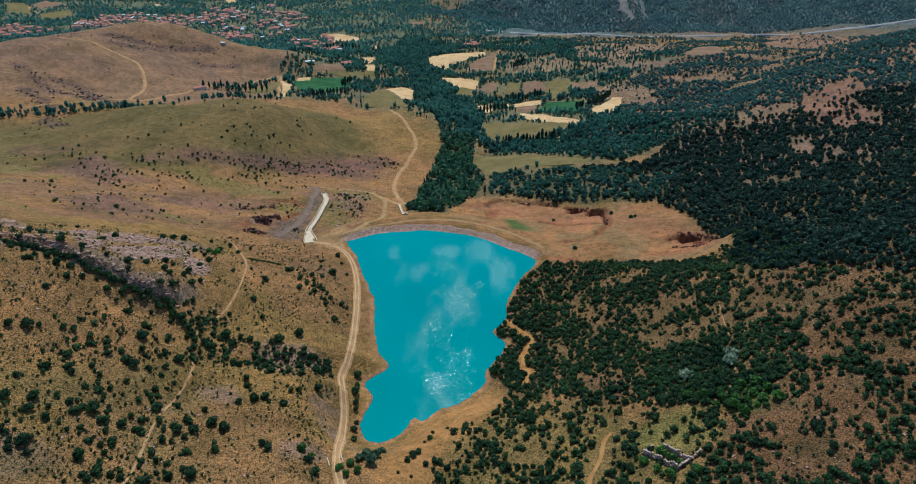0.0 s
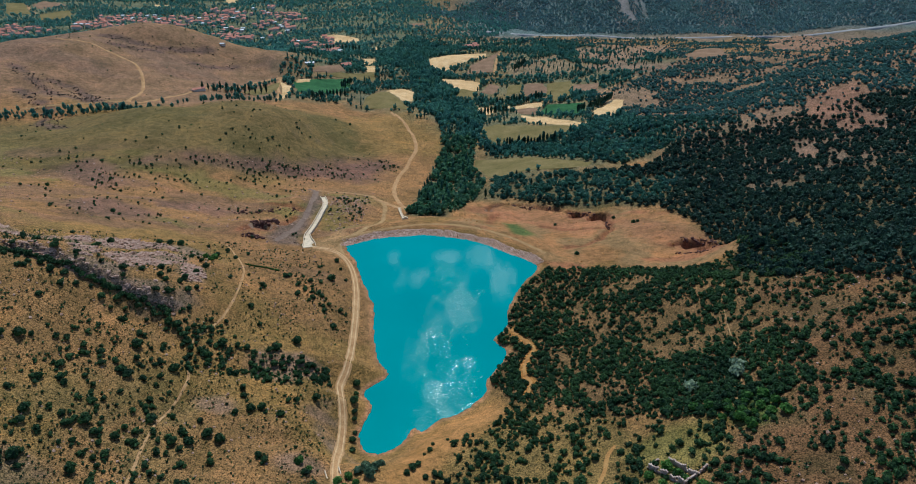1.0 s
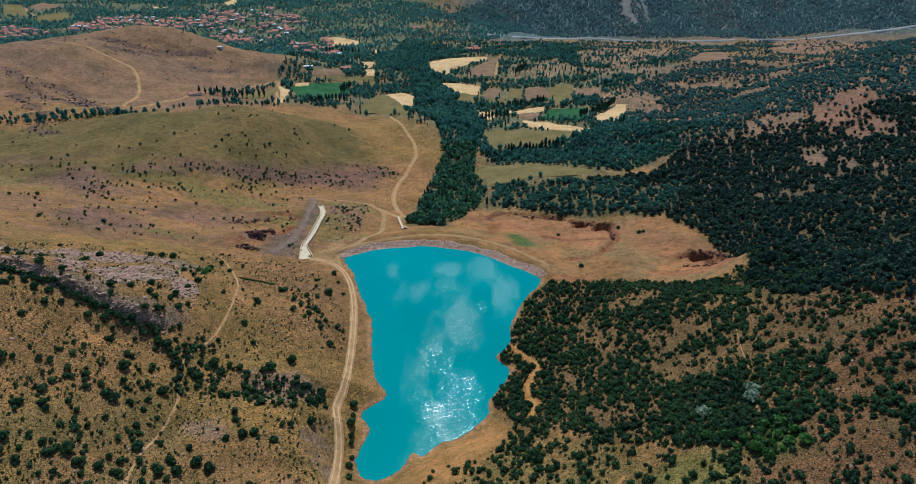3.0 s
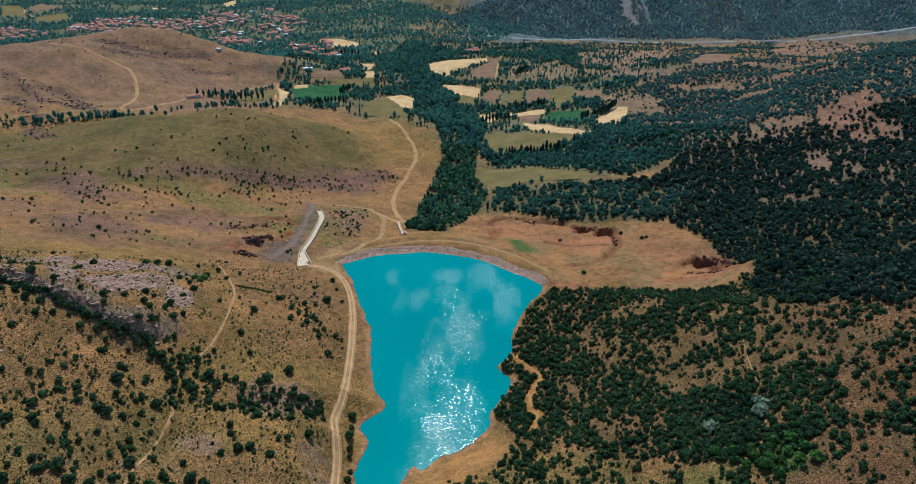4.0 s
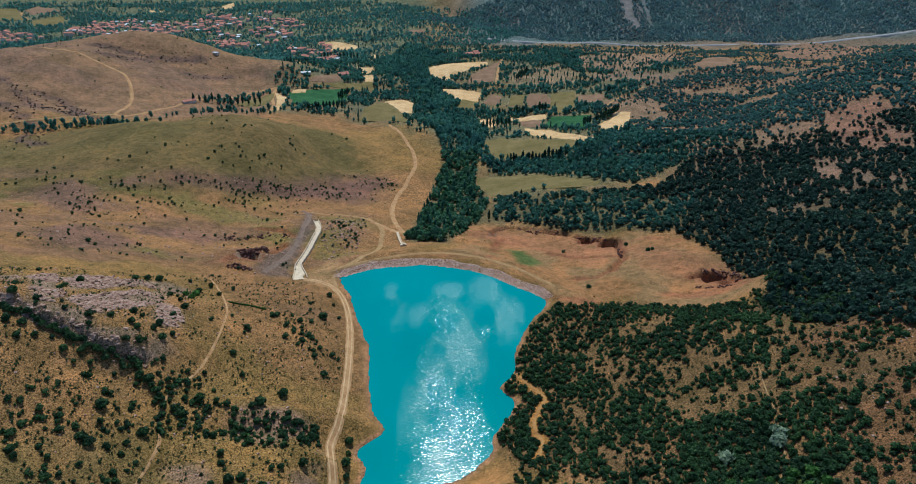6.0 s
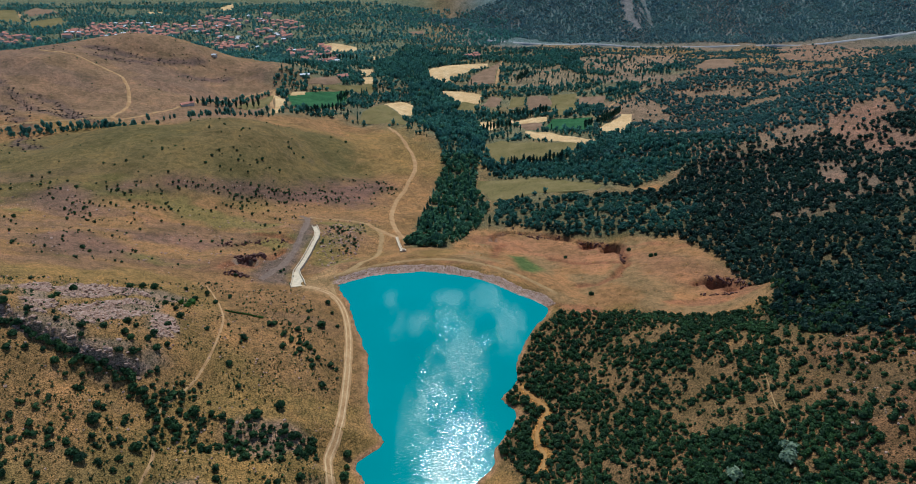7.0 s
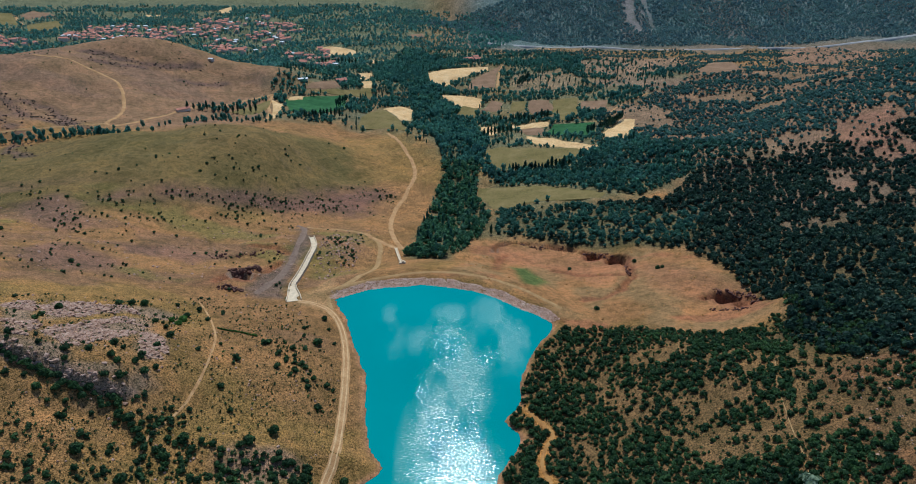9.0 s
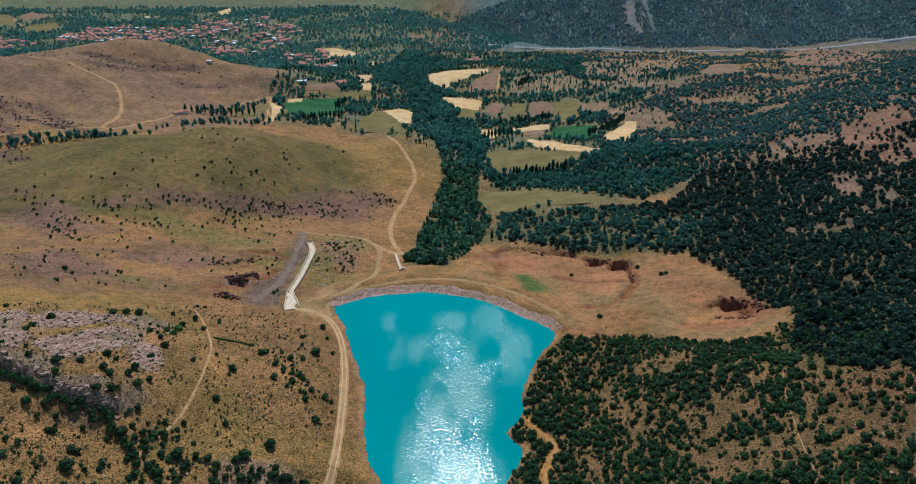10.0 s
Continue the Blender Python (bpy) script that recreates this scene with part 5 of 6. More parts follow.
def planted(models, spots, low, high, seed, flat=(0.8, 1.15), power=1.3):
    """The first copies take the models themselves."""
    rng, used = random.Random(seed), set()
    for k, (x, y) in enumerate(spots):
        model = models[k % len(models)]
        m = plant(model, x, y, low + (high - low) * rng.random() ** power, rng.uniform(0, 360), rng.uniform(*flat))
        if id(model) in used:
            copy_thing(model, m)
        else:
            used.add(id(model))
            first.append((model, m))
    # the models move last, so that the copies start from unit size
    while first:
        model, m = first.pop()
        model.matrix_basis = m


first = []
SLOPE_SHRUBS = [(-175, 231), (-170, 234), (-167, 236), (-153, 226), (-156, 217), (-150, 220), (-148, 218), (-144, 225), (-144, 240), (-135, 234), (-132, 233),
                (-135, 251), (-127, 255), (-119, 245), (-121, 224), (-131, 223), (-139, 218), (-143, 204), (-139, 201), (-148, 206), (-152, 195), (-153, 201),
                (-153, 183), (-147, 181), (-160, 197), (-146, 194), (-144, 177), (-130, 181), (-135, 194), (-135, 204), (-131, 200), (-128, 196), (-124, 192),
                (-120, 200), (-118, 200), (-117, 214), (-109, 197), (-105, 211), (-106, 204), (-101, 206), (-98, 185), (-101, 180), (-94, 182), (-122, 176)]
BANK_SHRUBS = [(-112, 269), (-107, 270), (-103, 267), (-97, 253), (-90, 227), (-85, 231), (-90, 239), (-73, 230), (-69, 242), (-81, 233), (-101, 219), (-91, 210),
               (-75, 203), (-96, 212), (-77, 285), (-85, 277), (-93, 267), (-84, 253), (-62, 248), (-62, 272), (-63, 267), (-69, 271), (-73, 274), (-64, 307),
               (-70, 318), (-78, 329), (-96, 292), (-103, 304), (-93, 347), (-95, 344), (-83, 336), (-82, 371), (-74, 385), (-73, 358), (-48.5, 272), (-48, 266), (-47.5, 258), (-47, 252), (-46.5, 248)]
ROCK_SHRUBS = [(-180, 288), (-171, 287), (-178, 318), (-180, 334), (-166, 357), (-162, 362), (-157, 364), (-153, 289), (-151, 284), (-147, 294), (-144, 307), (-139, 294), (-136, 292), (-132, 297), (-128, 294), (-126, 300), (-132, 303), (-131, 315), (-145, 347), (-138, 341), (-132, 331), (-146, 375), (-138, 365), (-135, 374), (-161, 287), (-174, 258)]
slope_models = [plant_model("oak_shrub", 200 + k, OAK, "rounded dark green oak shrub on dry grass", "shrub", "shrubs on the dry slope") for k in range(6)]
planted(slope_models, SLOPE_SHRUBS + BANK_SHRUBS, 1.3, 2.7, 5)
rock_models = [plant_model("oak_shrub", 210 + k, OAK, "dark oak shrub among pale fractured rock", "shrub", "shrubs on the rock ledge") for k in range(4)]
planted(rock_models, ROCK_SHRUBS, 1.3, 2.5, 6)
front_models = [plant_model("oak_shrub", 220 + k, OAK, "dark green oak shrub on stony orange soil", "shrub", "shrubs on the wooded slope") for k in range(6)]
planted(front_models, list(zip(*FRONT_SHRUBS)), 1.0, 2.6, 7)
CLIFF_FOOT = [(-206, 283), (-199, 281), (-193, 280), (-187, 277), (-182, 278), (-177, 275), (-172, 276), (-166, 272), (-161, 274), (-156, 271), (-151, 274), (-147, 271), (-143, 275), (-139, 271), (-135, 276), (-131, 270), (-127, 272), (-122, 272), (-117, 274), (-186, 272), (-170, 268), (-145, 264)]
foot_models = [plant_model("oak_shrub", 270 + k, OAK, "dark shrub in the shade below the rock ledge", "shrub", "shrubs below the ledge") for k in range(4)]
CLIFF_FOOT += [(x, float(np.interp(x, [p[0] for p in CLIFF_LINE], [p[1] for p in CLIFF_LINE])) - random.uniform(0.8, 3.4)) for x in range(-222, -130, 2)]
planted(foot_models, CLIFF_FOOT, 1.2, 2.3, 16)
pit_models = [plant_model("oak_shrub", 280 + k, OAK, "lone dark shrub on bare orange soil", "shrub", "shrubs on bare soil") for k in range(2)]
planted(pit_models, [(121, 449), (124, 450), (74, 398), (70, 470), (112, 470), (160, 410), (157, 416), (162, 420)], 1.2, 2.2, 17)
HILL_DOTS = [(-230, 601), (-220, 592), (-269, 558), (-260, 556), (-254, 563), (-197, 588), (-199, 577), (-177, 589), (-168, 588), (-162, 604), (-155, 597), (-164, 544), (-157, 557), (-150, 570), (-169, 541), (-170, 525), (-219, 506), (-249, 482), (-270, 516), (-260, 524), (-280, 524), (-114, 737), (-150, 648), (-276, 450), (-215, 410), (-217, 501), (-152, 473), (-123, 485), (-227, 413), (-244, 367), (-158, 521)]
dot_models = [plant_model("oak_shrub", 290 + k, OAK, "single dark shrub on a grassy hill", "shrub", "shrubs on the grassy hill", 90, leaf=0.34) for k in range(3)]
planted(dot_models, HILL_DOTS, 0.8, 1.7, 18)
willow_models = [plant_model("willow", 230 + k, WILLOW, "silvery green willow at the lake's head", "tree", "willows by the lake", 190, 1.0, 1.0, 7, 0.26) for k in range(2)]
planted(willow_models, [(-38, 200), (-35.5, 202), (-33.5, 198.5), (-32, 203), (-30.5, 208)], 1.8, 2.7, 8, (1.0, 1.3))
silver_models = [plant_model("silver_tree", 240 + k, SILVER, "pale silvery round tree among dark scrub", "tree", "silvery trees", 220, 1.0, 1.0, 7, 0.24) for k in range(2)]
planted(silver_models, [(90, 225), (107, 226), (109, 230)], 2.6, 3.4, 9, (0.9, 1.1), 0.6)
fresh_models = [plant_model("leafy_bush", 250 + k, FRESH, "bright green leafy bush in a damp hollow", "bush", "green bushes in the hollow", 160) for k in range(3)]
bank_models = [plant_model("bank_bush", 260 + k, OAK, "dark green round bush on the bare lake bank", "bush", "bushes on the lake bank", 150) for k in range(3)]
planted(bank_models, [(-23, 194), (-18, 204), (-16, 206), (-20, 201), (-14, 213), (-11, 222), (-13, 199), (-12, 216), (-18, 192), (-5, 226), (-46, 236), (-45, 229), (-45.5, 241)], 0.7, 1.9, 14, (0.8, 1.0))
planted(fresh_models, [(101, 203), (104, 200), (107, 203), (103, 207), (99, 199), (109, 199), (97, 205), (112, 203), (110, 208), (106, 196), (101, 195), (113, 197), (98, 209), (105, 210), (94, 202), (87, 212), (92, 210), (75, 169), (78, 171), (70, 172), (67, 177), (64, 182), (72.5, 180), (70, 184), (74, 177), (-60, 203), (-56, 200), (-38, 193), (-42, 191), (-45, 195), (-41, 197), (-140, 352), (-136, 350), (-137, 358)], 1.4, 2.8, 10)
poplar_model = plant_model("poplar", 260, POPLAR, "slender dark poplar in a field row", "tree", "poplar rows", 90, 0.42, 1.9, 8, 0.34, (1.0, 0.06))
POPLAR_ROWS = [((139, 804), (150, 816), 6), ((156, 826), (192, 872), 15), ((52, 932), (112, 908), 16), ((50, 694), (108, 712), 18), ((88, 1097), (112, 1172), 9), ((-234, 1284), (-168, 1291), 12), ((-300, 838), (-230, 880), 12), ((-176, 862), (-136, 880), 10), ((-150, 930), (-145, 985), 8), ((60, 860), (24, 835), 8)]
planted([poplar_model], [(ax + (bx - ax) * k / n + random.uniform(-1, 1), ay + (by - ay) * k / n + random.uniform(-1, 1)) for (ax, ay), (bx, by), n in POPLAR_ROWS for k in range(n)], 2.6, 3.8, 11, (1.1, 1.6))


# ---- stones ----
def stone_shape(seed, flat=0.6):
    """An angular block: a box with pushed corners and cut edges."""
    rng = np.random.default_rng(seed)
    base = np.array([(x, y, z) for z in (-1, 1) for x, y in ((-1, -1), (1, -1), (1, 1), (-1, 1))], float)
    base = base * (1, 1, flat) + rng.normal(0, 0.2, base.shape) * (1, 1, flat)
    base[4:, :2] *= rng.uniform(0.6, 0.9)
    faces = [(0, 2, 1), (0, 3, 2), (4, 5, 6), (4, 6, 7)]
    for k in range(4):
        n = (k + 1) % 4
        faces += [(k, n, 4 + n), (k, 4 + n, 4 + k)]
    return base, np.array(faces)


def stones(name, x, y, size, mat, label, category, seed, along=None, stretch=1.0, lift=0.2, flat=0.5):
    rng = np.random.default_rng(seed)
    shapes = [stone_shape(seed * 50 + k, flat) for k in range(9)]
    verts, faces = [], []
    z = on_ground(x, y)
    turn = rng.uniform(0, 6.283, len(x)) if along is None else along + rng.normal(0, 0.35, len(x))
    tilt = rng.normal(0, 0.2, (len(x), 2))
    for k in range(len(x)):
        v, f = shapes[k % 9]
        c, s, r = math.cos(turn[k]), math.sin(turn[k]), size[k] * 0.5
        vx, vy = v[:, 0] * r * stretch, v[:, 1] * r
        faces.append(f + 8 * k)
        tip = v[:, 2] * r + tilt[k, 0] * vx + tilt[k, 1] * vy
        verts.append(np.stack([vx * c - vy * s + x[k], vx * s + vy * c + y[k], tip + z[k] + lift * r], -1))
    me = mesh_of(name, np.concatenate(verts), np.concatenate(faces), mat)
    return tagged(new(name, me), label, category, kind="stuff")


def riprap():
    """Loose stones on the wet face of the dam."""
    rng = np.random.default_rng(12)
    x, y = rng.uniform(-76, 56, 44000), rng.uniform(386, 440, 44000)
    d = polygon_distance(x, y, LAKE_RING) + 2.2 * (fractal(x, y, 8, 31, 3) - 0.5)
    s = polygon_distance(x, y, DAM_LINE, False)
    ok = (d > -0.8) & (d < 4.8 + 1.5 * (value_noise(x, y, 6, 3) - 0.5)) & (s < 9) & (y > 388 - 0.1 * x)
    x, y = x[ok], y[ok]
    stones("riprap", x, y, rng.uniform(0.3, 0.75, len(x)), RIPRAP, "pale pinkish riprap stones on the dam's wet face", "riprap", 3, flat=0.28)


riprap()


def ledge_rocks():
    """Fractured limestone: slabs in curving bands on the ledge and along its broken edge."""
    rng = np.random.default_rng(14)
    x, y = rng.uniform(-235, -126, 24000), rng.uniform(262, 362, 24000)
    inside = np.min([polygon_distance(x, y, ring) for ring in ROCK_BANDS], axis=0) + 5 * (fractal(x, y, 7, 81) - 0.5)
    band = np.sin((y * 0.8 + x * 0.18 + 9 * fractal(x, y, 40, 83)) * 0.85)
    grass = fractal(x * 0.6, y, 22, 87)
    ok = (inside < 0) & (band > -0.75) & (grass < 0.53)
    x, y = x[ok], y[ok]
    along = 0.15 + 0.9 * (fractal(x, y, 30, 85) - 0.5)
    stones("fractured_rock", x, y, 0.4 + 1.5 * rng.uniform(0, 1, len(x)) ** 3.2, STONE, "fractured slabs of pale limestone in bands", "rock", 4, along, 1.7, 0.12, 0.3)
    # broken edge of the ledge
    t = rng.uniform(0, 1, 260)
    ex = -230 + 100 * t
    ey = np.interp(ex, [p[0] for p in CLIFF_LINE], [p[1] for p in CLIFF_LINE]) + 1.0 + 5 * (value_noise(ex, ex * 0 + 276, 14, 8) - 0.5) + rng.normal(0, 1.3, 260)
    stones("cliff_rubble", ex, ey, rng.uniform(0.4, 1.2, 260), STONE, "angular blocks along a broken cliff edge", "rock", 5, 0.1 + 0 * t, 1.5, 0.3)


ledge_rocks()
for k in range(18):
    rng = random.Random(900 + k)
    bx = -226 + 92 * (k + rng.random()) / 18
    by = float(np.interp(bx, [p[0] for p in CLIFF_LINE], [p[1] for p in CLIFF_LINE])) + rng.uniform(-2.0, 3.0)
    v, f = stone_shape(700 + k, 0.7)
    size = rng.uniform(0.4, 0.9)
    boulder = new("boulder", mesh_of("boulder", v * (size * 1.5, size, size * 0.7), f, STONE))
    boulder.matrix_basis = pose(bx, by, float(on_ground(bx, by)) + 0.15 * size, 0, 0, rng.uniform(-25, 25))
    tagged(boulder, "large pale limestone block on the ledge", "boulder", "blocks of the rock ledge")


def loose_stones(ring, count, low, high, mat, label, seed):
    rng = np.random.default_rng(seed)
    xs, ys = [p[0] for p in ring], [p[1] for p in ring]
    x, y = rng.uniform(min(xs), max(xs), count * 4), rng.uniform(min(ys), max(ys), count * 4)
    ok = (polygon_distance(x, y, ring) < 0) & (rng.uniform(0, 1, len(x)) < fractal(x, y, 18, seed) ** 2 * 3) & (polygon_distance(x, y, LAKE_RING) > 0.5)
    x, y = x[ok][:count], y[ok][:count]
    stones("loose_stones", x, y, low + (high - low) * rng.uniform(0, 1, len(x)) ** 3, mat, label, "stones", seed)


loose_stones(LEFT_SLOPE, 1600, 0.2, 1.1, STONE, "loose grey stones in dry grass", 21)
loose_stones(RIGHT_SLOPE, 900, 0.2, 1.1, STONE, "loose grey stones on orange soil", 22)
loose_stones(PLATEAU, 700, 0.3, 1.4, STONE, "loose grey stones on the plateau", 23)
loose_stones(SCRUB, 350, 0.3, 1.2, STONE, "purplish rubble at the hill's foot", 24)
loose_stones(KNOLL, 500, 0.4, 1.6, STONE, "pale rocks on the knoll below the spillway", 25)


def outcrop(line, count, low, high, spread, seed):
    """Broken dark rock along a cut bank; round the pits it stands for shade."""
    rng = np.random.default_rng(seed)
    pts = np.array(rounded(line, 2), float)
    at = rng.uniform(0, len(pts) - 1, count)
    x, y = np.interp(at, np.arange(len(pts)), pts[:, 0]) + rng.normal(0, spread, count), np.interp(at, np.arange(len(pts)), pts[:, 1]) + rng.normal(0, spread, count)
    stones("bank_rock", x, y, low + (high - low) * rng.uniform(0, 1, count) ** 2, DARK_ROCK, "dark reddish rock of a broken cut bank, partly standing for its shade", "rock", seed, None, 1.4, 0.45, 0.8)


outcrop([(-134, 430), (-129, 437), (-126, 446)], 70, 0.8, 2.8, 1.6, 41)
outcrop([(-137, 409), (-131, 412), (-124, 409)], 40, 0.6, 1.8, 1.5, 42)
outcrop([(-154, 462), (-142, 468), (-131, 471), (-116, 469)], 80, 0.4, 1.5, 1.8, 43)
# Pit rims and scarps: dark pieces added for the shade of the banks.
outcrop([(84, 497), (92, 494), (98, 486), (105, 484), (106, 474), (107, 462), (104, 452)], 110, 0.5, 1.6, 0.9, 44)
outcrop([(43, 515), (50, 510), (60, 507), (72, 509)], 60, 0.4, 1.3, 0.9, 45)
outcrop([(143, 409), (150, 405), (156, 397), (158, 390)], 70, 0.5, 1.6, 1.0, 46)
outcrop([(133, 386), (140, 382), (147, 377)], 40, 0.4, 1.2, 1.2, 47)
loose_stones([(x, y) for x, y in BARE], 260, 0.3, 1.2, ORANGE_SOIL, "clods and stones on bare orange soil", 26)


# ---- spillway, outlet and bridge ----
def channel(name, line, width, wall, thick, mat, label, parts=("bed", "side_wall"), lift=0.3):
    """An open concrete channel: its bed and its two side walls."""
    root = tagged(new(name), label, "channel")
    pts = resampled(line, 1.5)
    way = np.gradient(pts, axis=0)
    way /= np.linalg.norm(way, axis=1, keepdims=True)
    side = np.stack([-way[:, 1], way[:, 0]], -1)
    floor_z = on_ground(pts[:, 0], pts[:, 1])
    kernel = np.ones(9) / 9
    floor_z = np.convolve(np.pad(floor_z, 4, "edge"), kernel, "valid") + lift
    share = np.linspace(0, 1, len(pts))
    half = (width[0] + (width[1] - width[0]) * share if isinstance(width, tuple) else width + 0 * share) / 2

    def strip(part_name, a, b, low, high):
        bm = bmesh.new()
        rings = []
        for p, s, z, w in zip(pts, side, floor_z, half):
            rings.append([bm.verts.new((*(p + s * (k * w + off)), z + h)) for (k, off), h in ((a, low), (b, low), (b, high), (a, high))])
        for r, q in zip(rings, rings[1:]):
            for k in range(4):
                bm.faces.new((r[k], r[(k + 1) % 4], q[(k + 1) % 4], q[k]))
        bm.faces.new(rings[0])
        bm.faces.new(rings[-1][::-1])
        bmesh.ops.recalc_face_normals(bm, faces=bm.faces)
        part(part_name, bm, mat, root)

    strip(parts[0], (-1, 0), (1, 0), -1.2, 0.0)
    strip(parts[1], (1, 0), (1, thick), -1.2, wall)
    strip(parts[1], (-1, -thick), (-1, 0), -1.2, wall)
    return root


channel("spillway", [(-100.2, 427.5), (-99, 445), (-97.5, 460), (-96, 476), (-98, 487), (-102, 499)], 3.0, 1.1, 0.4, CONCRETE, "pale concrete spillway chute beside a gravel road", lift=0.5)
channel("spillway_inlet", [(-94.5, 404.5), (-96, 412), (-98.5, 420), (-100, 427)], (8.0, 3.2), 1.2, 0.45, CONCRETE, "broad pale concrete inlet basin of the spillway", lift=0.4)
channel("outlet_channel", [(-45.5, 504), (-43, 492), (-40.5, 478), (-38.5, 466)], 1.2, 0.7, 0.3, CONCRETE, "narrow pale concrete outlet channel below the dam", lift=0.5)
bm = bmesh.new()
box(bm, (4.2, 2.0, 1.8), Matrix.Translation((0, 0, 0.5)), 0.08)
box(bm, (1.6, 1.4, 0.8), Matrix.Translation((0.4, 0, 1.7)), 0.06)
outlet = part("outlet_box", bm, CONCRETE)
outlet.matrix_basis = pose(-38, 464, float(on_ground(-38, 464)), 0, 0, 15)
tagged(outlet, "small white concrete valve box at the dam's toe", "valve box")
culvert = tagged(new("culvert"), "low concrete culvert under the dirt road", "culvert")
culvert.matrix_basis = pose(-47.2, 200, float(on_ground(-47.2, 200)), 0, 0, 22)
for off in (-2.6, 2.6):
    bm = bmesh.new()
    box(bm, (0.4, 6.0, 1.5), Matrix.Translation((off, 0, 0.1)), 0.05)
    part("parapet", bm, CONCRETE, culvert)


# ---- the ruin ----
def ruin_wall(parent, length, m, seed, gaps=(), tall=2.4):
    """A wall of rough stones in courses that follows the ground, broken at the top, with openings."""
    rng, bm, z, course = random.Random(seed), bmesh.new(), -0.6, 0.42
    base = parent.matrix_basis.translation
    while z < tall + 0.8:
        x = -rng.uniform(0, 0.4)
        while x < length:
            w = rng.uniform(0.5, 1.0)
            top = tall * (0.78 + 0.5 * noise.noise((x * 0.35, seed, 0)))
            spot = base + m @ Vector((x, 0, 0))
            drop = float(on_ground(spot.x, spot.y)) - base.z
            open_here = any(a < x + w / 2 < b and 0.6 < z < 1.7 for a, b in gaps)
            if z < top and not open_here:
                box(bm, (w - 0.03, 0.6 + rng.uniform(-0.06, 0.06), course - 0.02), m @ Matrix.Translation((x + w / 2, rng.uniform(-0.04, 0.04), z + drop + course / 2)))
            x += w
        z += course
    return part("wall", bm, PALE_STONE, parent)


ruin = tagged(new("ruin"), "roofless stone ruin with broken walls in scrub", "ruin")
ruin.matrix_basis = pose(72.6, 174, float(on_ground(72.6, 174)), 0, 0, 0)
front_way, side_way = pose(0, 0, 0, 0, 0, 121), pose(0, 0, 0, 0, 0, 33)
ruin_wall(ruin, 14.8, front_way, 1, ((2.2, 3.4), (6.0, 7.2), (9.8, 11.0)))
ruin_wall(ruin, 11.0, Matrix.Translation((5.0, 3.2, 0)) @ front_way, 2, ((3.0, 4.4),), 2.0)
ruin_wall(ruin, 11.0, side_way, 3, ((6.8, 8.0),), 1.8)
ruin_wall(ruin, 4.0, front_way @ Matrix.Translation((14.5, 0, 0)) @ pose(0, 0, 0, 0, 0, -88), 4, (), 2.0)


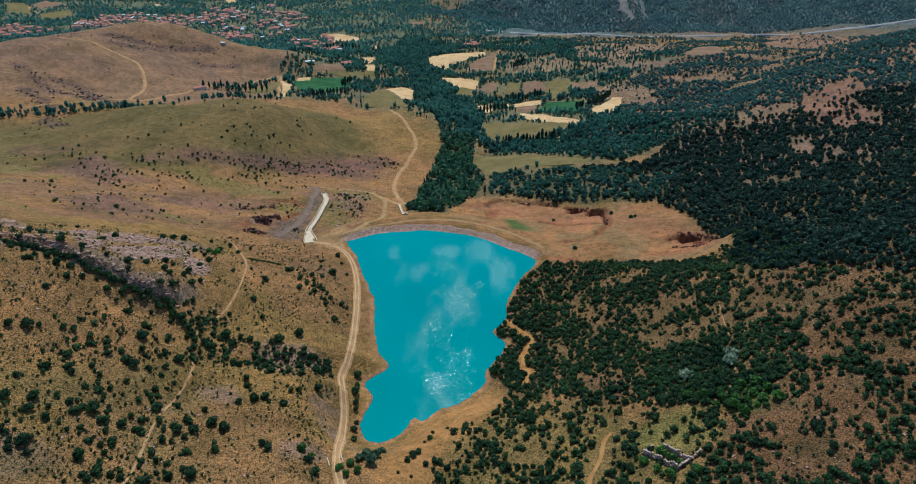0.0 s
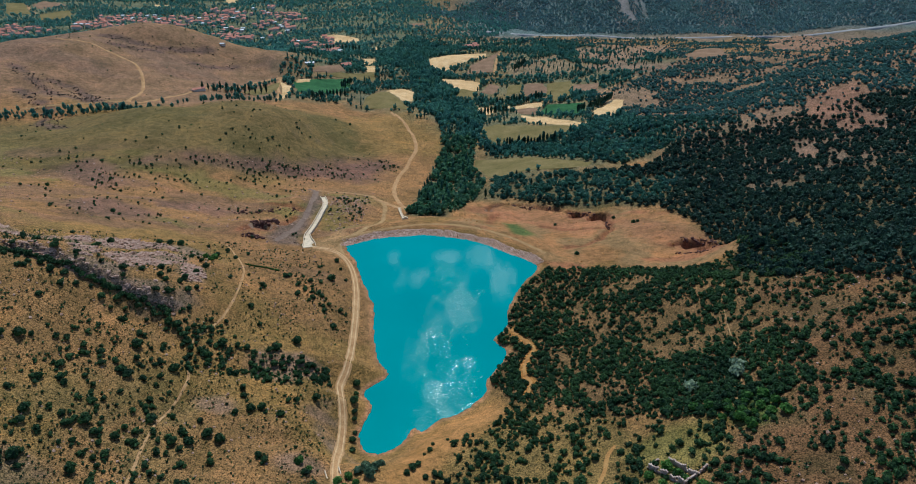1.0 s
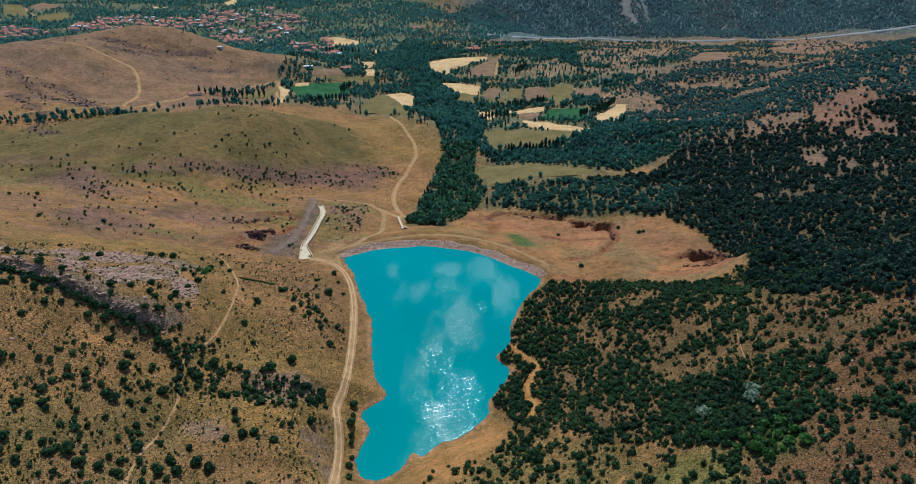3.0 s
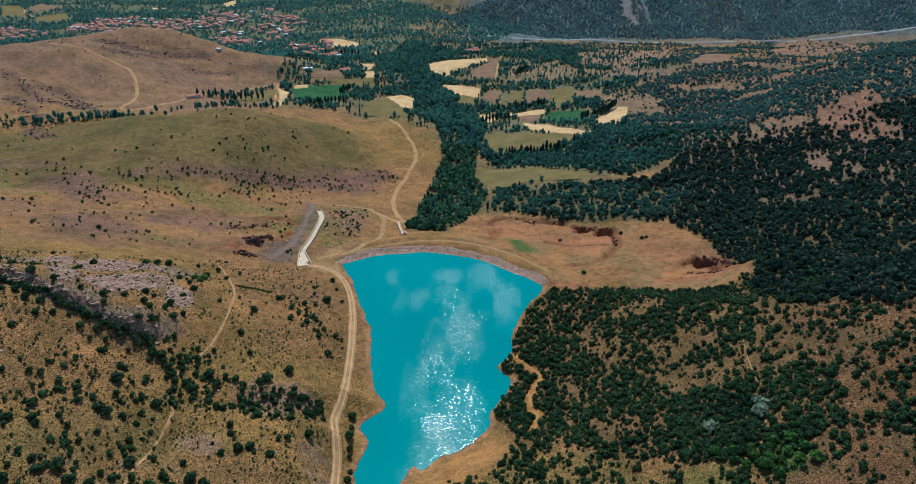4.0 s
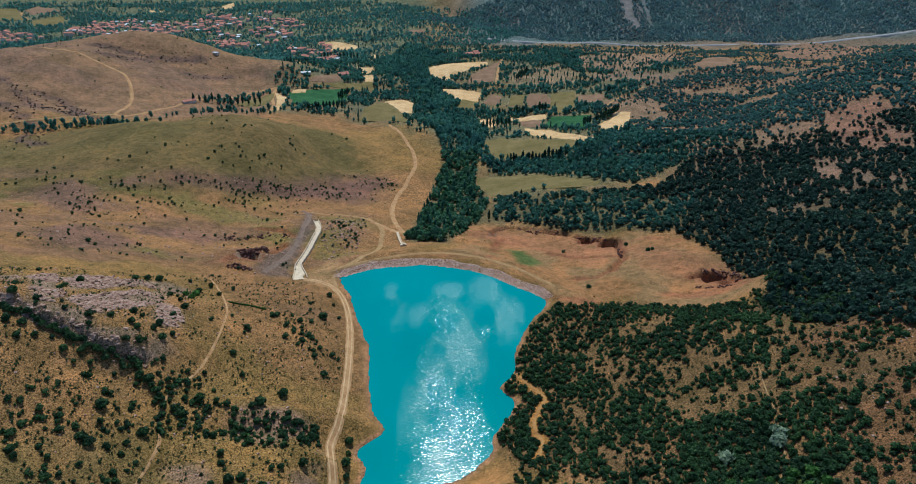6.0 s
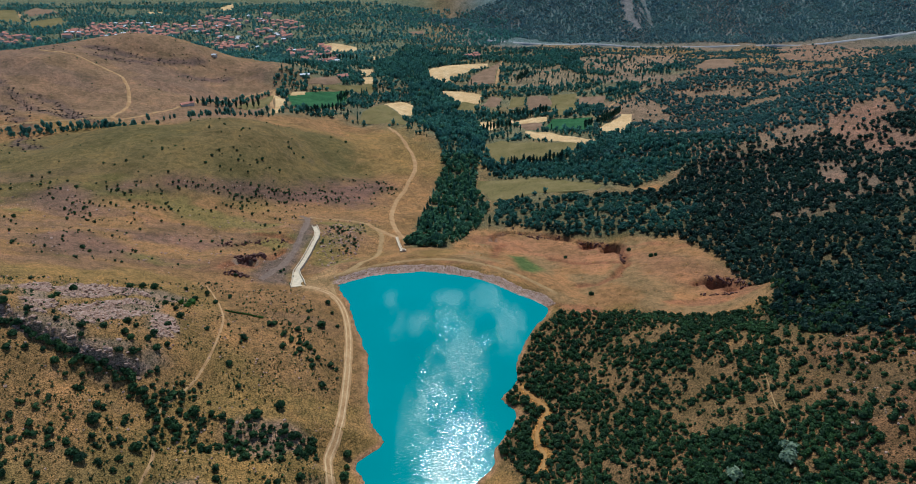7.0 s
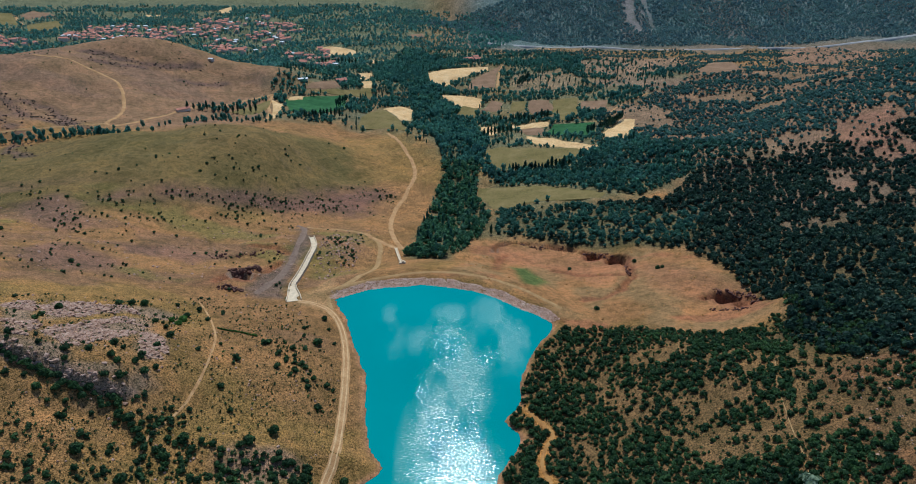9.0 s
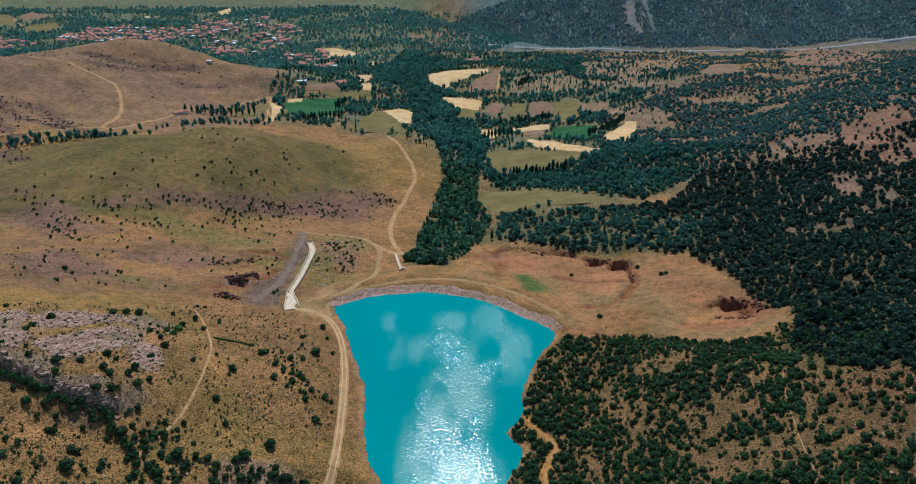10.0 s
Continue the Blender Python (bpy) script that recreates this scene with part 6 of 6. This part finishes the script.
# ---- buildings ----
def house_model(name, sx, sy, high, pitch, roof, label, category, group="", wall=None):
    """A house under an Empty: walls, and a gabled roof with eaves."""
    root = tagged(new(name), label, category, group)
    bm = bmesh.new()
    box(bm, (sx, sy, high + 3), Matrix.Translation((0, 0, high / 2 - 1.5)))
    for s in (-1, 1):
        g = [bm.verts.new((s * sx / 2, -sy / 2, high)), bm.verts.new((s * sx / 2, sy / 2, high)), bm.verts.new((s * sx / 2, 0, high + sy / 2 * pitch))]
        bm.faces.new(g if s > 0 else g[::-1])
    part("body", bm, wall or PLASTER, root)
    bm = bmesh.new()
    e = 0.6
    for s in (-1, 1):
        low, top = high - e * pitch, high + sy / 2 * pitch
        c = [(-sx / 2 - e, s * (sy / 2 + e), low), (sx / 2 + e, s * (sy / 2 + e), low), (sx / 2 + e, 0, top), (-sx / 2 - e, 0, top)]
        under = [bm.verts.new((x, y, z + 0.02)) for x, y, z in c]
        over = [bm.verts.new((x, y, z + 0.27)) for x, y, z in c]
        bm.faces.new(over)
        bm.faces.new(under[::-1])
        for k in range(4):
            n = (k + 1) % 4
            bm.faces.new((under[k], under[n], over[n], over[k]))
    bmesh.ops.recalc_face_normals(bm, faces=bm.faces)
    part("roof", bm, roof, root)
    return root


def put_house(model, x, y, turn, used):
    m = pose(x, y, float(on_ground(x, y)), 0, 0, turn)
    if model.name in used:
        return copy_thing(model, m)
    used.add(model.name)
    model.matrix_basis = m
    return model


house_models = [house_model("house", 7.5 + 1.2 * k, 7 + 0.8 * (k % 3), 3.6 + 1.4 * (k % 3), 0.42, ROOF_TILES, "small village house with red tiled roof", "house", "village houses") for k in range(5)]
house_models.append(house_model("house", 8, 6.5, 4.6, 0.14, TIN, "village house with pale flat tin roof", "house", "village houses"))
used_models, rng_v = set(), random.Random(77)
for k, (ring, spacing, cover) in enumerate(VILLAGE_PARTS):
    hx, hy = scatter(ring, spacing, cover, 300 + k, 40, False)
    for x, y in zip(hx, hy):
        pick = house_models[5] if rng_v.random() < 0.1 else house_models[rng_v.randrange(5)]
        put_house(pick, float(x), float(y), rng_v.choice((0, 90)) + rng_v.gauss(12, 14), used_models)
barn = house_model("barn", 14, 6, 2.6, 0.3, ROOF_TILES, "long low farm barn with red and pale roof", "barn")
barn.matrix_basis = pose(-303, 832, float(on_ground(-303, 832)) + 0.2, 0, 0, 38)
shed = house_model("shed", 6.5, 4, 2.2, 0.2, TIN, "small white tin-roofed shed on the ridge", "shed")
shed.matrix_basis = pose(-330, 1030, float(on_ground(-330, 1030)) + 0.2, 0, 0, -20)
shed_b = house_model("shed", 12, 6, 2.6, 0.2, TIN, "long pale tin-roofed shed by the green plots", "shed")
shed_b.matrix_basis = pose(-206, 1010, float(on_ground(-206, 1010)) + 0.2, 0, 0, 10)
farmhouse = house_model("farmhouse", 14, 10, 4.6, 0.42, ROOF_TILES, "farmhouse with bright red roof among trees", "house")
farmhouse.matrix_basis = pose(-163, 1057, float(on_ground(-163, 1057)) + 0.2, 0, 0, 25)
